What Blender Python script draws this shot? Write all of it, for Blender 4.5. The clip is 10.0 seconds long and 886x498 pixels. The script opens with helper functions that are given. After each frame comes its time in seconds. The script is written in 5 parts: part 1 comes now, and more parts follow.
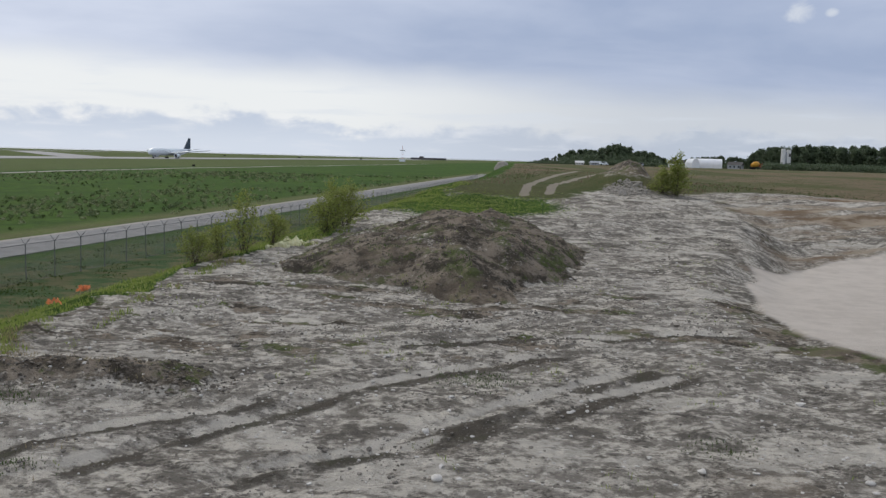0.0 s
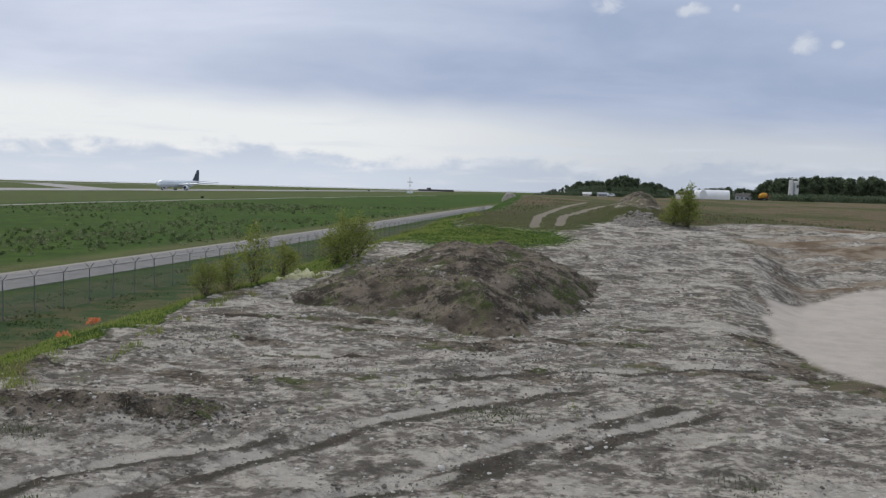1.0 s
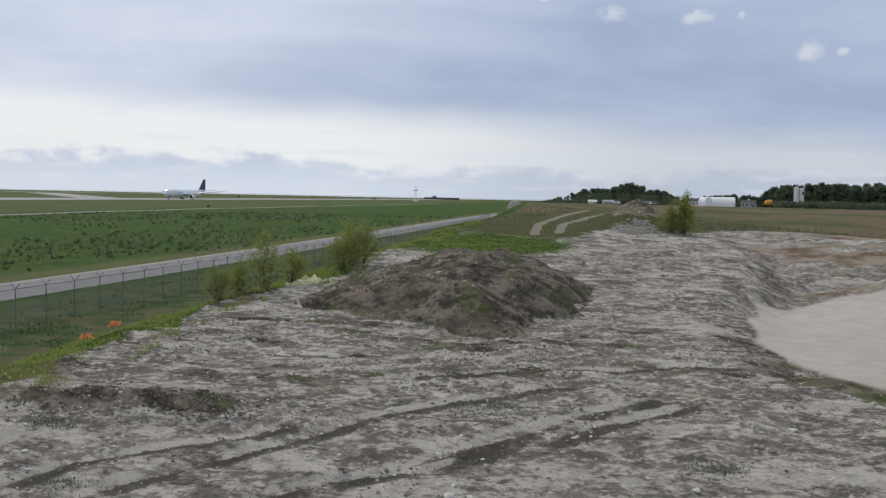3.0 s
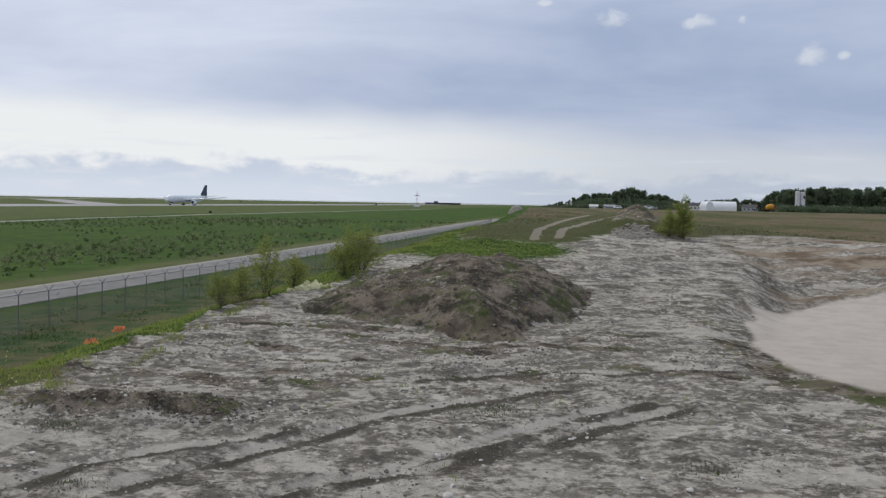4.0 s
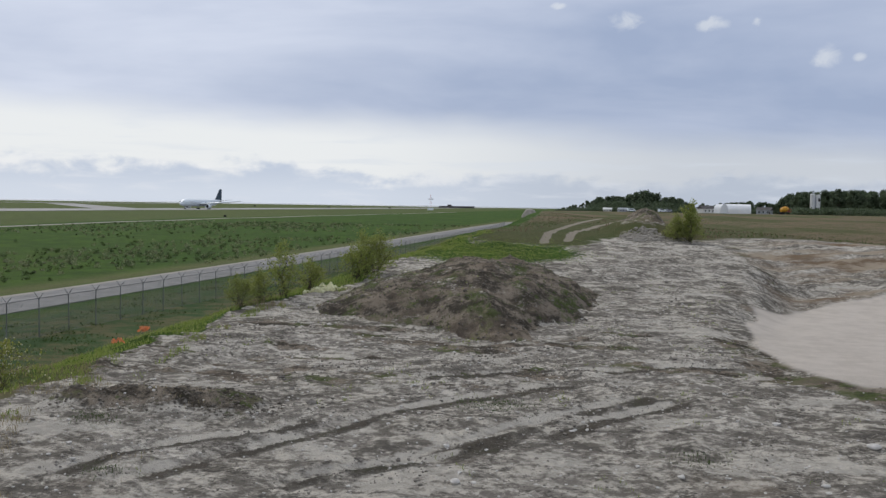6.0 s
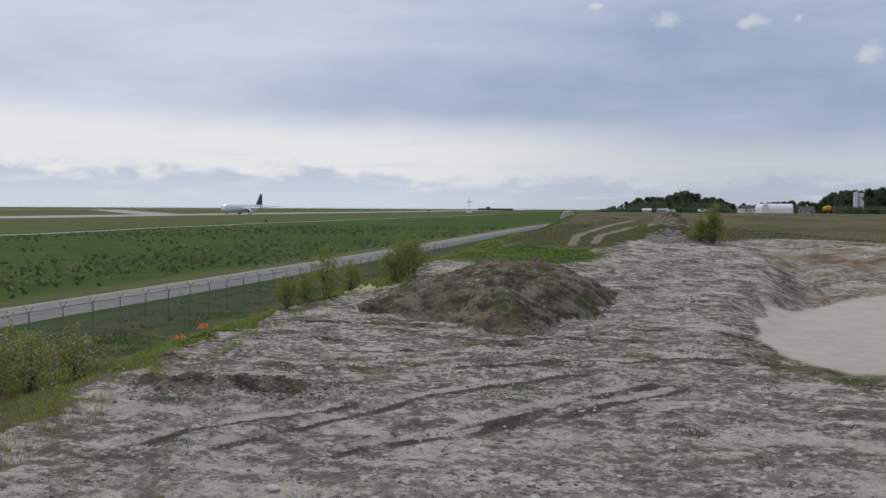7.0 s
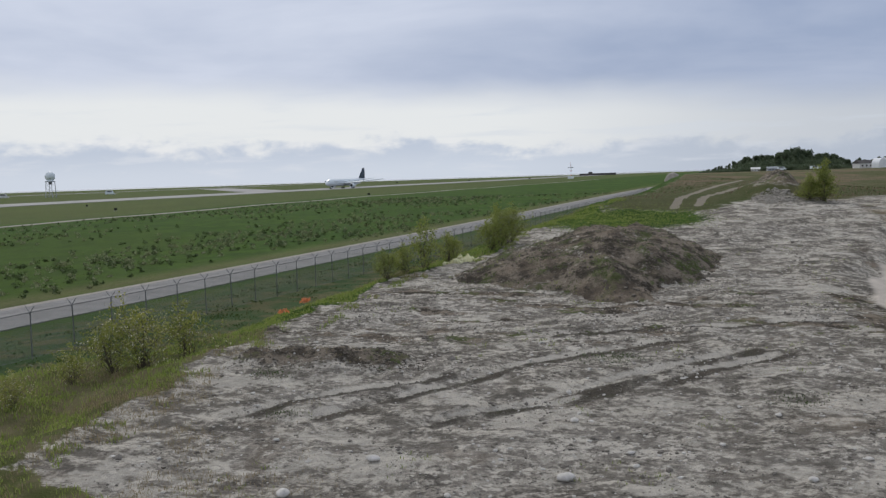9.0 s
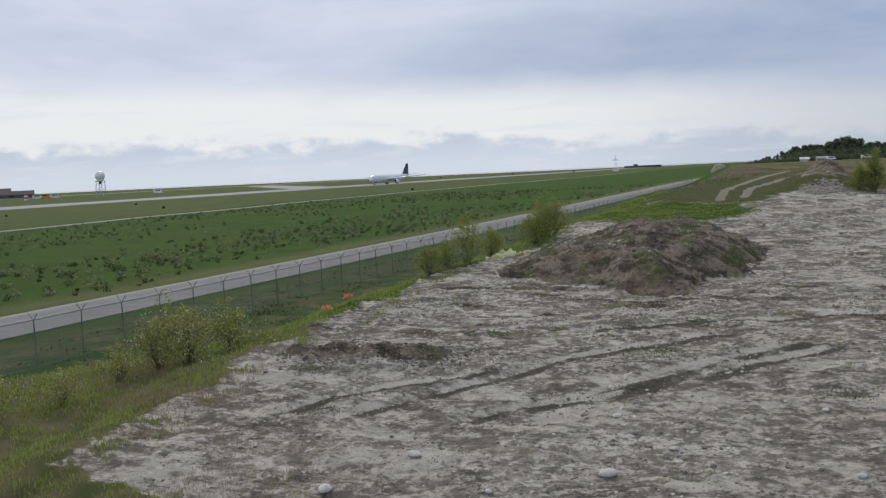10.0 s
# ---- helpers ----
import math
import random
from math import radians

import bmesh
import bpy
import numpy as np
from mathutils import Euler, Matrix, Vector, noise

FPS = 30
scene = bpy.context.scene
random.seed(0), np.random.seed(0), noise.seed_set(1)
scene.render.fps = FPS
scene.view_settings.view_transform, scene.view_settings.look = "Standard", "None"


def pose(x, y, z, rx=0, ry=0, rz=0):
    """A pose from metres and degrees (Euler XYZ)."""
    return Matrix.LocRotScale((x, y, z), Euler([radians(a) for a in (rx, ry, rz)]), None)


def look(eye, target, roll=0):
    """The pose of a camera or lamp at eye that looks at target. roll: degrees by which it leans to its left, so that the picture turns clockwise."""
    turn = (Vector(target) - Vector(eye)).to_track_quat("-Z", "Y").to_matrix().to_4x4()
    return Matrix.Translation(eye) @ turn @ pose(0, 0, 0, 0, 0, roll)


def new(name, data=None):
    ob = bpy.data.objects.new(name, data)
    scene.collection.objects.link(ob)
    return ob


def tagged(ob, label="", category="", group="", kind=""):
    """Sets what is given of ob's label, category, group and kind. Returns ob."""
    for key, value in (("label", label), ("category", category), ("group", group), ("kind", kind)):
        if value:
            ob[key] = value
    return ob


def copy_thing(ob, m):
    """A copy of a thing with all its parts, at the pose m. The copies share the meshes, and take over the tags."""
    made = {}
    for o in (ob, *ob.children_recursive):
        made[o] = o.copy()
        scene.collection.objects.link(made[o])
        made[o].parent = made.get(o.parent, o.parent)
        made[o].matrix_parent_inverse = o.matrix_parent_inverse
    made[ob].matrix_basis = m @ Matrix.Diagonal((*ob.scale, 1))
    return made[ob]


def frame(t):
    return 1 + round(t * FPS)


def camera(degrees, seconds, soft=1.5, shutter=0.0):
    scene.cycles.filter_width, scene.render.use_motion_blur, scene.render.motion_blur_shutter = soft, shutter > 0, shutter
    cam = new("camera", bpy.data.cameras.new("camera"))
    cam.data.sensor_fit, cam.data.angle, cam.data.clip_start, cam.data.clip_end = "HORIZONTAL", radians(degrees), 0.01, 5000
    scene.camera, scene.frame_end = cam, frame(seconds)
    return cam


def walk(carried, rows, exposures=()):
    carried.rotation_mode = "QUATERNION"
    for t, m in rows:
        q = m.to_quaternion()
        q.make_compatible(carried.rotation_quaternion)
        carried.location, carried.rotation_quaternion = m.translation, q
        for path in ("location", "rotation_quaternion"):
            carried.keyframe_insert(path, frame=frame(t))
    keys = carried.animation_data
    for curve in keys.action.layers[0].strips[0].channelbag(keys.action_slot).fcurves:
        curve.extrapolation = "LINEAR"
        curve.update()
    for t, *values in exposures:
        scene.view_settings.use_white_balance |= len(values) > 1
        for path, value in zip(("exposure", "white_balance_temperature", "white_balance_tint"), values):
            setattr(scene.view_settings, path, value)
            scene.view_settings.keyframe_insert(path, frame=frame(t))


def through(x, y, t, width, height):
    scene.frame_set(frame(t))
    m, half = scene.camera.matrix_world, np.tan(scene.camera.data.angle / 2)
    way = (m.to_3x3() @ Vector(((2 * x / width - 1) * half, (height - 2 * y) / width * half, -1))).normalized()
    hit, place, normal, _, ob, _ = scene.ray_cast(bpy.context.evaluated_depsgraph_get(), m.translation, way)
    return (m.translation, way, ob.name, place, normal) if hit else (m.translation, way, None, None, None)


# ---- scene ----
cam = camera(49.6, 10.0, soft=1.35)
EYE = 9.2   # metres over the airfield
# seconds; metres right, ahead and up from the usual stand; degrees left, up and leaning right
ROWS = [
    (0, -0.178, 2.188, -0.099, -0.26, -5.51, -1.51),
    (0.5, -0.212, 2.288, -0.101, 0.15, -4.17, -1.51),
    (1, -0.265, 2.332, -0.102, 0.18, -3.65, -1.45),
    (1.5, -0.231, 1.877, -0.089, 0.21, -3.54, -1.35),
    (2, -0.216, 1.753, -0.084, 0.26, -3.54, -1.32),
    (2.5, -0.187, 1.543, -0.076, 0.47, -3.41, -1.29),
    (4, -0.125, 1.169, -0.055, 0.60, -2.87, -1.07),
    (4.5, -0.103, 0.992, -0.047, 0.63, -2.98, -0.64),
    (5, -0.103, 0.977, -0.046, 0.81, -2.89, -0.69),
    (5.5, -0.112, 0.982, -0.047, 0.87, -2.77, -0.91),
    (7, 0.226, -1.326, 0.080, 3.73, -2.55, -0.33),
    (7.5, 0.280, -1.399, 0.089, 4.90, -2.49, 0.26),
    (8, 0.286, -1.360, 0.091, 6.00, -2.83, 1.40),
    (8.5, 0.320, -1.295, 0.092, 7.65, -3.76, 2.04),
    (9, 0.353, -1.268, 0.094, 9.75, -4.34, 1.82),
    (9.5, 0.388, -1.258, 0.100, 11.36, -4.27, 2.10),
    (10, 0.408, -1.245, 0.103, 12.35, -4.56, 2.59),
]
walk(cam, [(t, pose(x, y, EYE + z, 90 + pitch, roll, yaw)) for t, x, y, z, yaw, pitch, roll in ROWS],
     [(0, 0.14), (1, 0.10), (2.5, 0.12), (5.5, 0.13), (7.0, 0.0), (8.0, -0.06), (9.0, 0.04), (10, 0.10)])

# ---- light: a bright, broken overcast in late spring ----
world = bpy.data.worlds.new("overcast_sky")
scene.world = world
world.use_nodes = True
SUN_UP, SUN_AZ = 38.0, -28.0   # degrees up, and right of straight ahead


def build_sky():
    t = world.node_tree
    t.nodes.clear()
    add = t.nodes.new

    def link(a, b):
        t.links.new(a, b)

    def math_node(op, a, b=None, c=None, clamp=False):
        n = add("ShaderNodeMath")
        n.operation, n.use_clamp = op, clamp
        for i, v in enumerate((a, b, c)):
            if v is None:
                continue
            if isinstance(v, (int, float)):
                n.inputs[i].default_value = v
            else:
                link(v, n.inputs[i])
        return n.outputs[0]

    def mixed(fac, a, b):
        n = add("ShaderNodeMix")
        n.data_type = "RGBA"
        if isinstance(fac, (int, float)):
            n.inputs[0].default_value = fac
        else:
            link(fac, n.inputs[0])
        for s, v in ((6, a), (7, b)):
            if isinstance(v, tuple):
                n.inputs[s].default_value = (*v, 1)
            else:
                link(v, n.inputs[s])
        return n.outputs[2]

    def step(v, lo, hi):
        n = add("ShaderNodeMapRange")
        n.interpolation_type = "SMOOTHSTEP"
        link(v, n.inputs[0])
        n.inputs[1].default_value, n.inputs[2].default_value = lo, hi
        return n.outputs[0]

    def cloud(scale, detail, stretch, shift, distort=0.0, rough_=0.55):
        m = add("ShaderNodeCombineXYZ")
        link(math_node("MULTIPLY_ADD", az, 1.0, shift), m.inputs[0])
        link(math_node("MULTIPLY", el, stretch), m.inputs[1])
        n = add("ShaderNodeTexNoise")
        n.inputs["Scale"].default_value, n.inputs["Detail"].default_value = scale, detail
        n.inputs["Distortion"].default_value, n.inputs["Roughness"].default_value = distort, rough_
        link(m.outputs[0], n.inputs["Vector"])
        return n.outputs[0]

    coord = add("ShaderNodeTexCoord")
    sep = add("ShaderNodeSeparateXYZ")
    link(coord.outputs["Generated"], sep.inputs[0])
    x, y, z = sep.outputs
    az = math_node("ARCTAN2", x, y)      # radians right of ahead
    el = math_node("ARCSINE", z)         # radians up
    deg = math_node("MULTIPLY", el, 57.2958)
    wav = math_node("MULTIPLY_ADD", cloud(5.0, 3, 3.0, 3.1), 1.0, -0.5)
    soft = math_node("MULTIPLY_ADD", cloud(3.0, 6, 4.0, 11.0, 0.4), 1.0, -0.5)
    # upper deck of stratus with paler streaks, brighter to the left of the airfield
    deckmix = math_node("ADD", math_node("MULTIPLY", soft, 1.1), math_node("MULTIPLY", wav, 0.5))
    left = math_node("MULTIPLY_ADD", step(az, -0.5, 0.30), -0.55, 0.42)
    high = step(deg, 7.0, 15.0)
    pale = math_node("ADD", math_node("ADD", math_node("ADD", deckmix, left), math_node("MULTIPLY", high, 0.28)), 0.22, clamp=True)
    deck = mixed(pale, (0.33, 0.40, 0.56), (0.70, 0.745, 0.86))
    # lit gap below the deck, greyer and streaked towards the right
    wisp = math_node("MULTIPLY", step(cloud(7.0, 7, 9.0, 21.0, 0.4), 0.50, 0.72), 0.45)
    edge = math_node("ADD", deg, math_node("MULTIPLY", wav, 2.0))
    gap = mixed(step(math_node("ADD", edge, math_node("MULTIPLY", az, 2.4)), 3.2, 5.6), mixed(wisp, mixed(step(az, -0.14, 0.26), (0.77, 0.795, 0.815), (0.545, 0.585, 0.65)), (0.62, 0.675, 0.76)), deck)
    # low cumulus bank over the sea: lumpy top with paler lit crowns, lower towards the right
    puff = cloud(9.0, 7, 1.8, 5.0, 0.2, 0.6)
    fray = math_node("MULTIPLY_ADD", cloud(34.0, 6, 1.7, 1.0, 0.3, 0.6), 1.0, -0.5)
    crest = math_node("ADD", math_node("MULTIPLY_ADD", puff, 3.4, 0.75), math_node("MULTIPLY", fray, 1.2))
    over = math_node("SUBTRACT", math_node("SUBTRACT", crest, deg), math_node("MULTIPLY", step(az, -0.25, 0.05), 0.75))
    low = math_node("MULTIPLY", step(over, -0.25, 0.40), 0.9)
    rimlit = math_node("MULTIPLY", math_node("SUBTRACT", 1.0, step(over, 0.25, 1.0)), step(cloud(20.0, 5, 2.0, 8.0, 0.3), 0.40, 0.62))
    rimlit = math_node("MULTIPLY", rimlit, math_node("MULTIPLY_ADD", step(az, -0.12, 0.1), -0.75, 1.0))
    streaks = math_node("MULTIPLY", step(cloud(12.0, 6, 6.0, 14.0, 0.3), 0.50, 0.70), 0.55)
    bank = mixed(step(az, -0.15, 0.2), mixed(step(deg, 0.2, 2.2), (0.57, 0.64, 0.755), (0.46, 0.535, 0.67)), (0.435, 0.495, 0.60))
    bank = mixed(streaks, bank, (0.67, 0.71, 0.79))
    bank = mixed(rimlit, bank, (0.78, 0.80, 0.83))
    lower = mixed(low, gap, bank)
    # a few small detached white puffs high up
    spot = None
    ragged = math_node("MULTIPLY_ADD", cloud(38.0, 5, 1.6, 2.3, 0.6), 4.4, -2.2)
    for pa, pe, wide, tall in ((9.0, 10.7, 1.0, 0.5), (14.0, 10.4, 0.9, 0.4), (20.15, 8.4, 0.75, 0.65), (21.8, 8.3, 0.35, 0.25), (9.8, 12.8, 1.6, 0.6), (5.2, 11.6, 0.5, 0.2), (16.4, 10.4, 0.25, 0.25)):
        u = math_node("DIVIDE", math_node("SUBTRACT", math_node("MULTIPLY", az, 57.2958), pa), wide)
        w = math_node("DIVIDE", math_node("SUBTRACT", deg, pe), tall)
        q = math_node("SUBTRACT", 1.0, math_node("ADD", math_node("MULTIPLY", u, u), math_node("MULTIPLY", w, w)))
        q = step(math_node("ADD", q, ragged), -0.5, 1.3)
        spot = q if spot is None else math_node("MAXIMUM", spot, q)
    spot = math_node("MULTIPLY", spot, 0.5)
    seen = mixed(spot, lower, (0.77, 0.795, 0.815))
    # thicker grey cloud towards the zenith
    seen = mixed(step(deg, 24.0, 60.0), seen, (0.60, 0.63, 0.70))
    nishita = add("ShaderNodeTexSky")
    nishita.sky_type, nishita.sun_disc = "NISHITA", False
    nishita.sun_elevation, nishita.sun_rotation = radians(SUN_UP), radians(SUN_AZ)
    sky = add("ShaderNodeBackground")
    sky.inputs["Strength"].default_value = 0.05
    link(nishita.outputs[0], sky.inputs[0])
    clouds = add("ShaderNodeBackground")
    clouds.inputs["Strength"].default_value = 1.0
    link(seen, clouds.inputs[0])
    mix = add("ShaderNodeMixShader")
    mix.inputs[0].default_value = 0.94
    link(sky.outputs[0], mix.inputs[1])
    link(clouds.outputs[0], mix.inputs[2])
    out = add("ShaderNodeOutputWorld")
    link(mix.outputs[0], out.inputs[0])


build_sky()
sun = new("sun", bpy.data.lights.new("sun", "SUN"))
sun.data.energy, sun.data.angle, sun.data.color = 1.35, radians(12), (1.0, 0.95, 0.88)
a, e = radians(SUN_AZ), radians(SUN_UP)
sun.matrix_basis = look((math.sin(a) * math.cos(e), math.cos(a) * math.cos(e), math.sin(e)), (0, 0, 0))


# ---- materials ----
class Shade:
    """A node material, put together step by step."""

    def __init__(self, name, roughness=0.9, metallic=0.0, specular=0.3):
        self.mat = bpy.data.materials.new(name)
        self.mat.use_nodes = True
        self.t = self.mat.node_tree
        self.bsdf = self.t.nodes["Principled BSDF"]
        self.bsdf.inputs["Roughness"].default_value = roughness
        self.bsdf.inputs["Metallic"].default_value = metallic
        self.bsdf.inputs["Specular IOR Level"].default_value = specular
        self.coord = self.t.nodes.new("ShaderNodeTexCoord").outputs["Object"]

    def link(self, a, b):
        self.t.links.new(a, b)

    def noise(self, scale, detail=4, rough_=0.55, stretch=(1, 1, 1), distort=0.0):
        m = self.t.nodes.new("ShaderNodeMapping")
        m.inputs["Scale"].default_value = stretch
        self.link(self.coord, m.inputs[0])
        n = self.t.nodes.new("ShaderNodeTexNoise")
        n.inputs["Scale"].default_value, n.inputs["Detail"].default_value = scale, detail
        n.inputs["Roughness"].default_value, n.inputs["Distortion"].default_value = rough_, distort
        self.link(m.outputs[0], n.inputs["Vector"])
        return n.outputs[0]

    def cells(self, scale):
        n = self.t.nodes.new("ShaderNodeTexVoronoi")
        n.inputs["Scale"].default_value = scale
        self.link(self.coord, n.inputs["Vector"])
        return n

    def attr(self, name):
        n = self.t.nodes.new("ShaderNodeAttribute")
        n.attribute_name = name
        return n.outputs["Fac"]

    def random(self):
        return self.t.nodes.new("ShaderNodeObjectInfo").outputs["Random"]

    def island(self):
        return self.t.nodes.new("ShaderNodeNewGeometry").outputs["Random Per Island"]

    def calc(self, op, a, b=0.0, clamp=False):
        n = self.t.nodes.new("ShaderNodeMath")
        n.operation, n.use_clamp = op, clamp
        for i, v in enumerate((a, b)):
            if isinstance(v, (int, float)):
                n.inputs[i].default_value = v
            else:
                self.link(v, n.inputs[i])
        return n.outputs[0]

    def step(self, v, lo, hi):
        n = self.t.nodes.new("ShaderNodeMapRange")
        n.interpolation_type = "SMOOTHSTEP"
        self.link(v, n.inputs[0])
        n.inputs[1].default_value, n.inputs[2].default_value = lo, hi
        return n.outputs[0]

    def mix(self, fac, a, b):
        n = self.t.nodes.new("ShaderNodeMix")
        n.data_type = "RGBA"
        if isinstance(fac, (int, float)):
            n.inputs[0].default_value = fac
        else:
            self.link(fac, n.inputs[0])
        for s, v in ((6, a), (7, b)):
            if isinstance(v, tuple):
                n.inputs[s].default_value = (*v, 1)
            else:
                self.link(v, n.inputs[s])
        return n.outputs[2]

    def bump(self, height, strength=0.4, distance=0.02):
        n = self.t.nodes.new("ShaderNodeBump")
        n.inputs["Strength"].default_value, n.inputs["Distance"].default_value = strength, distance
        self.link(height, n.inputs["Height"])
        self.link(n.outputs[0], self.bsdf.inputs["Normal"])

    def done(self, colour):
        if isinstance(colour, tuple):
            self.bsdf.inputs["Base Color"].default_value = (*colour, 1)
        else:
            self.link(colour, self.bsdf.inputs["Base Color"])
        return self.mat


def ground_material():
    s = Shade("ground", 0.97, 0, 0.05)
    fine, mid, wide, vast = s.noise(9, 6, 0.65), s.noise(2.2, 5, 0.6), s.noise(0.45, 4), s.noise(0.03, 4)
    # dry crusted silt with damp, trodden patches
    streak = s.noise(3.0, 10, 0.72, (0.75, 1.2, 1), 0.3)
    damp = s.step(s.calc("ADD", s.calc("MULTIPLY", streak, 0.75), s.calc("MULTIPLY", fine, 0.35)), 0.45, 0.61)
    dirt = s.mix(damp, (0.60, 0.555, 0.475), (0.185, 0.168, 0.142))
    dirt = s.mix(s.calc("MULTIPLY", s.step(wide, 0.45, 0.65), 0.5), dirt, (0.27, 0.25, 0.22))
    rust = s.step(s.noise(0.7, 4), 0.6, 0.75)
    dirt = s.mix(s.calc("MULTIPLY", rust, 0.25), dirt, (0.20, 0.145, 0.095))
    crumb = s.step(s.calc("ADD", s.calc("MULTIPLY", s.noise(13, 8, 0.75, (0.75, 1.2, 1)), 0.62), s.calc("MULTIPLY", mid, 0.38)), 0.515, 0.59)
    dirt = s.mix(s.calc("MULTIPLY", crumb, 0.85), dirt, (0.080, 0.072, 0.061))
    pale_soil = s.step(s.calc("ADD", s.calc("MULTIPLY", s.noise(6, 8, 0.7), 0.6), s.calc("MULTIPLY", wide, 0.4)), 0.545, 0.61)
    dirt = s.mix(s.calc("MULTIPLY", pale_soil, 0.8), dirt, (0.68, 0.635, 0.555))
    plate = s.step(s.calc("ADD", s.calc("MULTIPLY", s.noise(0.95, 7, 0.62, (0.72, 1.25, 1)), 0.75), s.calc("MULTIPLY", s.noise(7, 5, 0.7), 0.25)), 0.52, 0.585)
    dirt = s.mix(s.calc("MULTIPLY", plate, 0.6), dirt, (0.62, 0.58, 0.505))
    clot = s.step(s.calc("ADD", s.calc("MULTIPLY", s.noise(1.5, 8, 0.7, (0.62, 1.3, 1), 0.4), 0.8), s.calc("MULTIPLY", fine, 0.2)), 0.525, 0.60)
    dirt = s.mix(s.calc("MULTIPLY", clot, 0.72), dirt, (0.115, 0.104, 0.088))
    gravel = s.cells(15)
    dirt = s.mix(s.calc("MULTIPLY", s.calc("MULTIPLY", s.calc("LESS_THAN", gravel.outputs["Distance"], 0.22), s.step(s.noise(2.4, 4), 0.5, 0.62)), 0.7), dirt, (0.095, 0.085, 0.072))
    grit = s.cells(32)
    pale = s.calc("MULTIPLY", s.calc("LESS_THAN", grit.outputs["Distance"], 0.16), s.step(s.noise(3, 3), 0.5, 0.7))
    dirt = s.mix(s.calc("MULTIPLY", pale, 0.5), dirt, (0.42, 0.40, 0.37))
    # dark freshly tipped loam, also used for shade at heap foot and pit bank
    loam = s.mix(s.step(s.calc("ADD", s.calc("MULTIPLY", mid, 0.6), s.calc("MULTIPLY", s.noise(11, 8, 0.75), 0.4)), 0.45, 0.57), (0.066, 0.057, 0.045), (0.26, 0.22, 0.172))
    weeds = s.step(s.calc("ADD", s.calc("MULTIPLY", s.noise(1.3, 5), 0.65), s.calc("MULTIPLY", fine, 0.35)), 0.505, 0.58)
    loam = s.mix(s.calc("MULTIPLY", weeds, 0.75), loam, (0.085, 0.115, 0.034))
    loam = s.mix(s.calc("MULTIPLY", s.step(s.noise(0.9, 5, 0.6, (0.7, 1.2, 1)), 0.50, 0.62), 0.45), loam, (0.25, 0.20, 0.15))
    col = s.mix(s.step(s.calc("ADD", s.attr("loam_shade"), s.calc("MULTIPLY", s.calc("SUBTRACT", fine, 0.5), 1.0)), 0.28, 0.55), dirt, loam)
    # along the ruts: a dark line, then a pale band behind it
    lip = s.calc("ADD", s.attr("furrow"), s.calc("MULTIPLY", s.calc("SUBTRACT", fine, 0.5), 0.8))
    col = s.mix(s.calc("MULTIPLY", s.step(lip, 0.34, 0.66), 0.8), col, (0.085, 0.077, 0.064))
    col = s.mix(s.calc("MULTIPLY", s.step(s.calc("ADD", s.attr("pale_soil"), s.calc("MULTIPLY", s.calc("SUBTRACT", fine, 0.5), 0.9)), 0.35, 0.7), 0.75), col, (0.60, 0.56, 0.49))
    clay = s.mix(s.step(s.noise(0.8, 6, 0.65, (0.8, 1.2, 1)), 0.42, 0.58), (0.36, 0.30, 0.225), (0.19, 0.135, 0.088))
    col = s.mix(s.calc("MULTIPLY", s.attr("ochre"), s.step(s.noise(0.5, 7, 0.65, (0.45, 1.5, 1)), 0.42, 0.60)), col, clay)
    sand = s.mix(s.step(mid, 0.35, 0.7), (0.63, 0.57, 0.50), (0.55, 0.495, 0.43))
    col = s.mix(s.attr("sand"), col, sand)
    # heath: dry bents over green, with sandy wheel tracks
    dry = s.mix(s.step(s.calc("ADD", s.calc("MULTIPLY", wide, 0.6), s.calc("MULTIPLY", mid, 0.4)), 0.46, 0.66), (0.165, 0.128, 0.082), (0.066, 0.086, 0.030))
    dry = s.mix(s.calc("MULTIPLY", s.step(fine, 0.5, 0.75), 0.5), dry, (0.20, 0.16, 0.105))
    dry = s.mix(s.calc("MULTIPLY", s.step(s.noise(0.09, 5, 0.6, (1, 0.35, 1)), 0.46, 0.58), 0.7), dry, (0.066, 0.088, 0.030))
    tough = s.calc("ADD", s.attr("heath"), s.calc("MULTIPLY", s.calc("SUBTRACT", mid, 0.5), 0.9))
    col = s.mix(s.step(tough, 0.35, 0.65), col, dry)
    # airfield and bank grass
    speck = s.step(s.calc("ADD", s.calc("MULTIPLY", s.noise(1.3, 6, 0.65), 0.6), s.calc("MULTIPLY", s.noise(0.12, 3), 0.4)), 0.48, 0.62)
    far = s.noise(0.012, 3, 0.5, (1, 0.45, 1))
    green = s.mix(s.step(vast, 0.35, 0.65), (0.044, 0.092, 0.014), (0.062, 0.116, 0.018))
    green = s.mix(s.calc("MULTIPLY", s.step(s.noise(0.28, 6, 0.62, (1, 0.6, 1)), 0.44, 0.58), 0.8), green, (0.033, 0.064, 0.014))
    green = s.mix(s.calc("MULTIPLY", s.step(s.noise(0.6, 6, 0.7, (1, 0.7, 1)), 0.50, 0.62), 0.6), green, (0.030, 0.058, 0.014))
    green = s.mix(s.calc("MULTIPLY", s.step(far, 0.5, 0.62), 0.25), green, (0.072, 0.098, 0.022))
    brown = s.mix(s.step(mid, 0.4, 0.65), (0.20, 0.165, 0.10), (0.125, 0.13, 0.052))
    green = s.mix(s.calc("MULTIPLY", speck, 0.6), green, (0.062, 0.100, 0.016))
    dell = s.mix(s.step(s.noise(0.5, 7, 0.65, (0.8, 1, 1)), 0.42, 0.60), (0.048, 0.086, 0.032), (0.115, 0.112, 0.056))
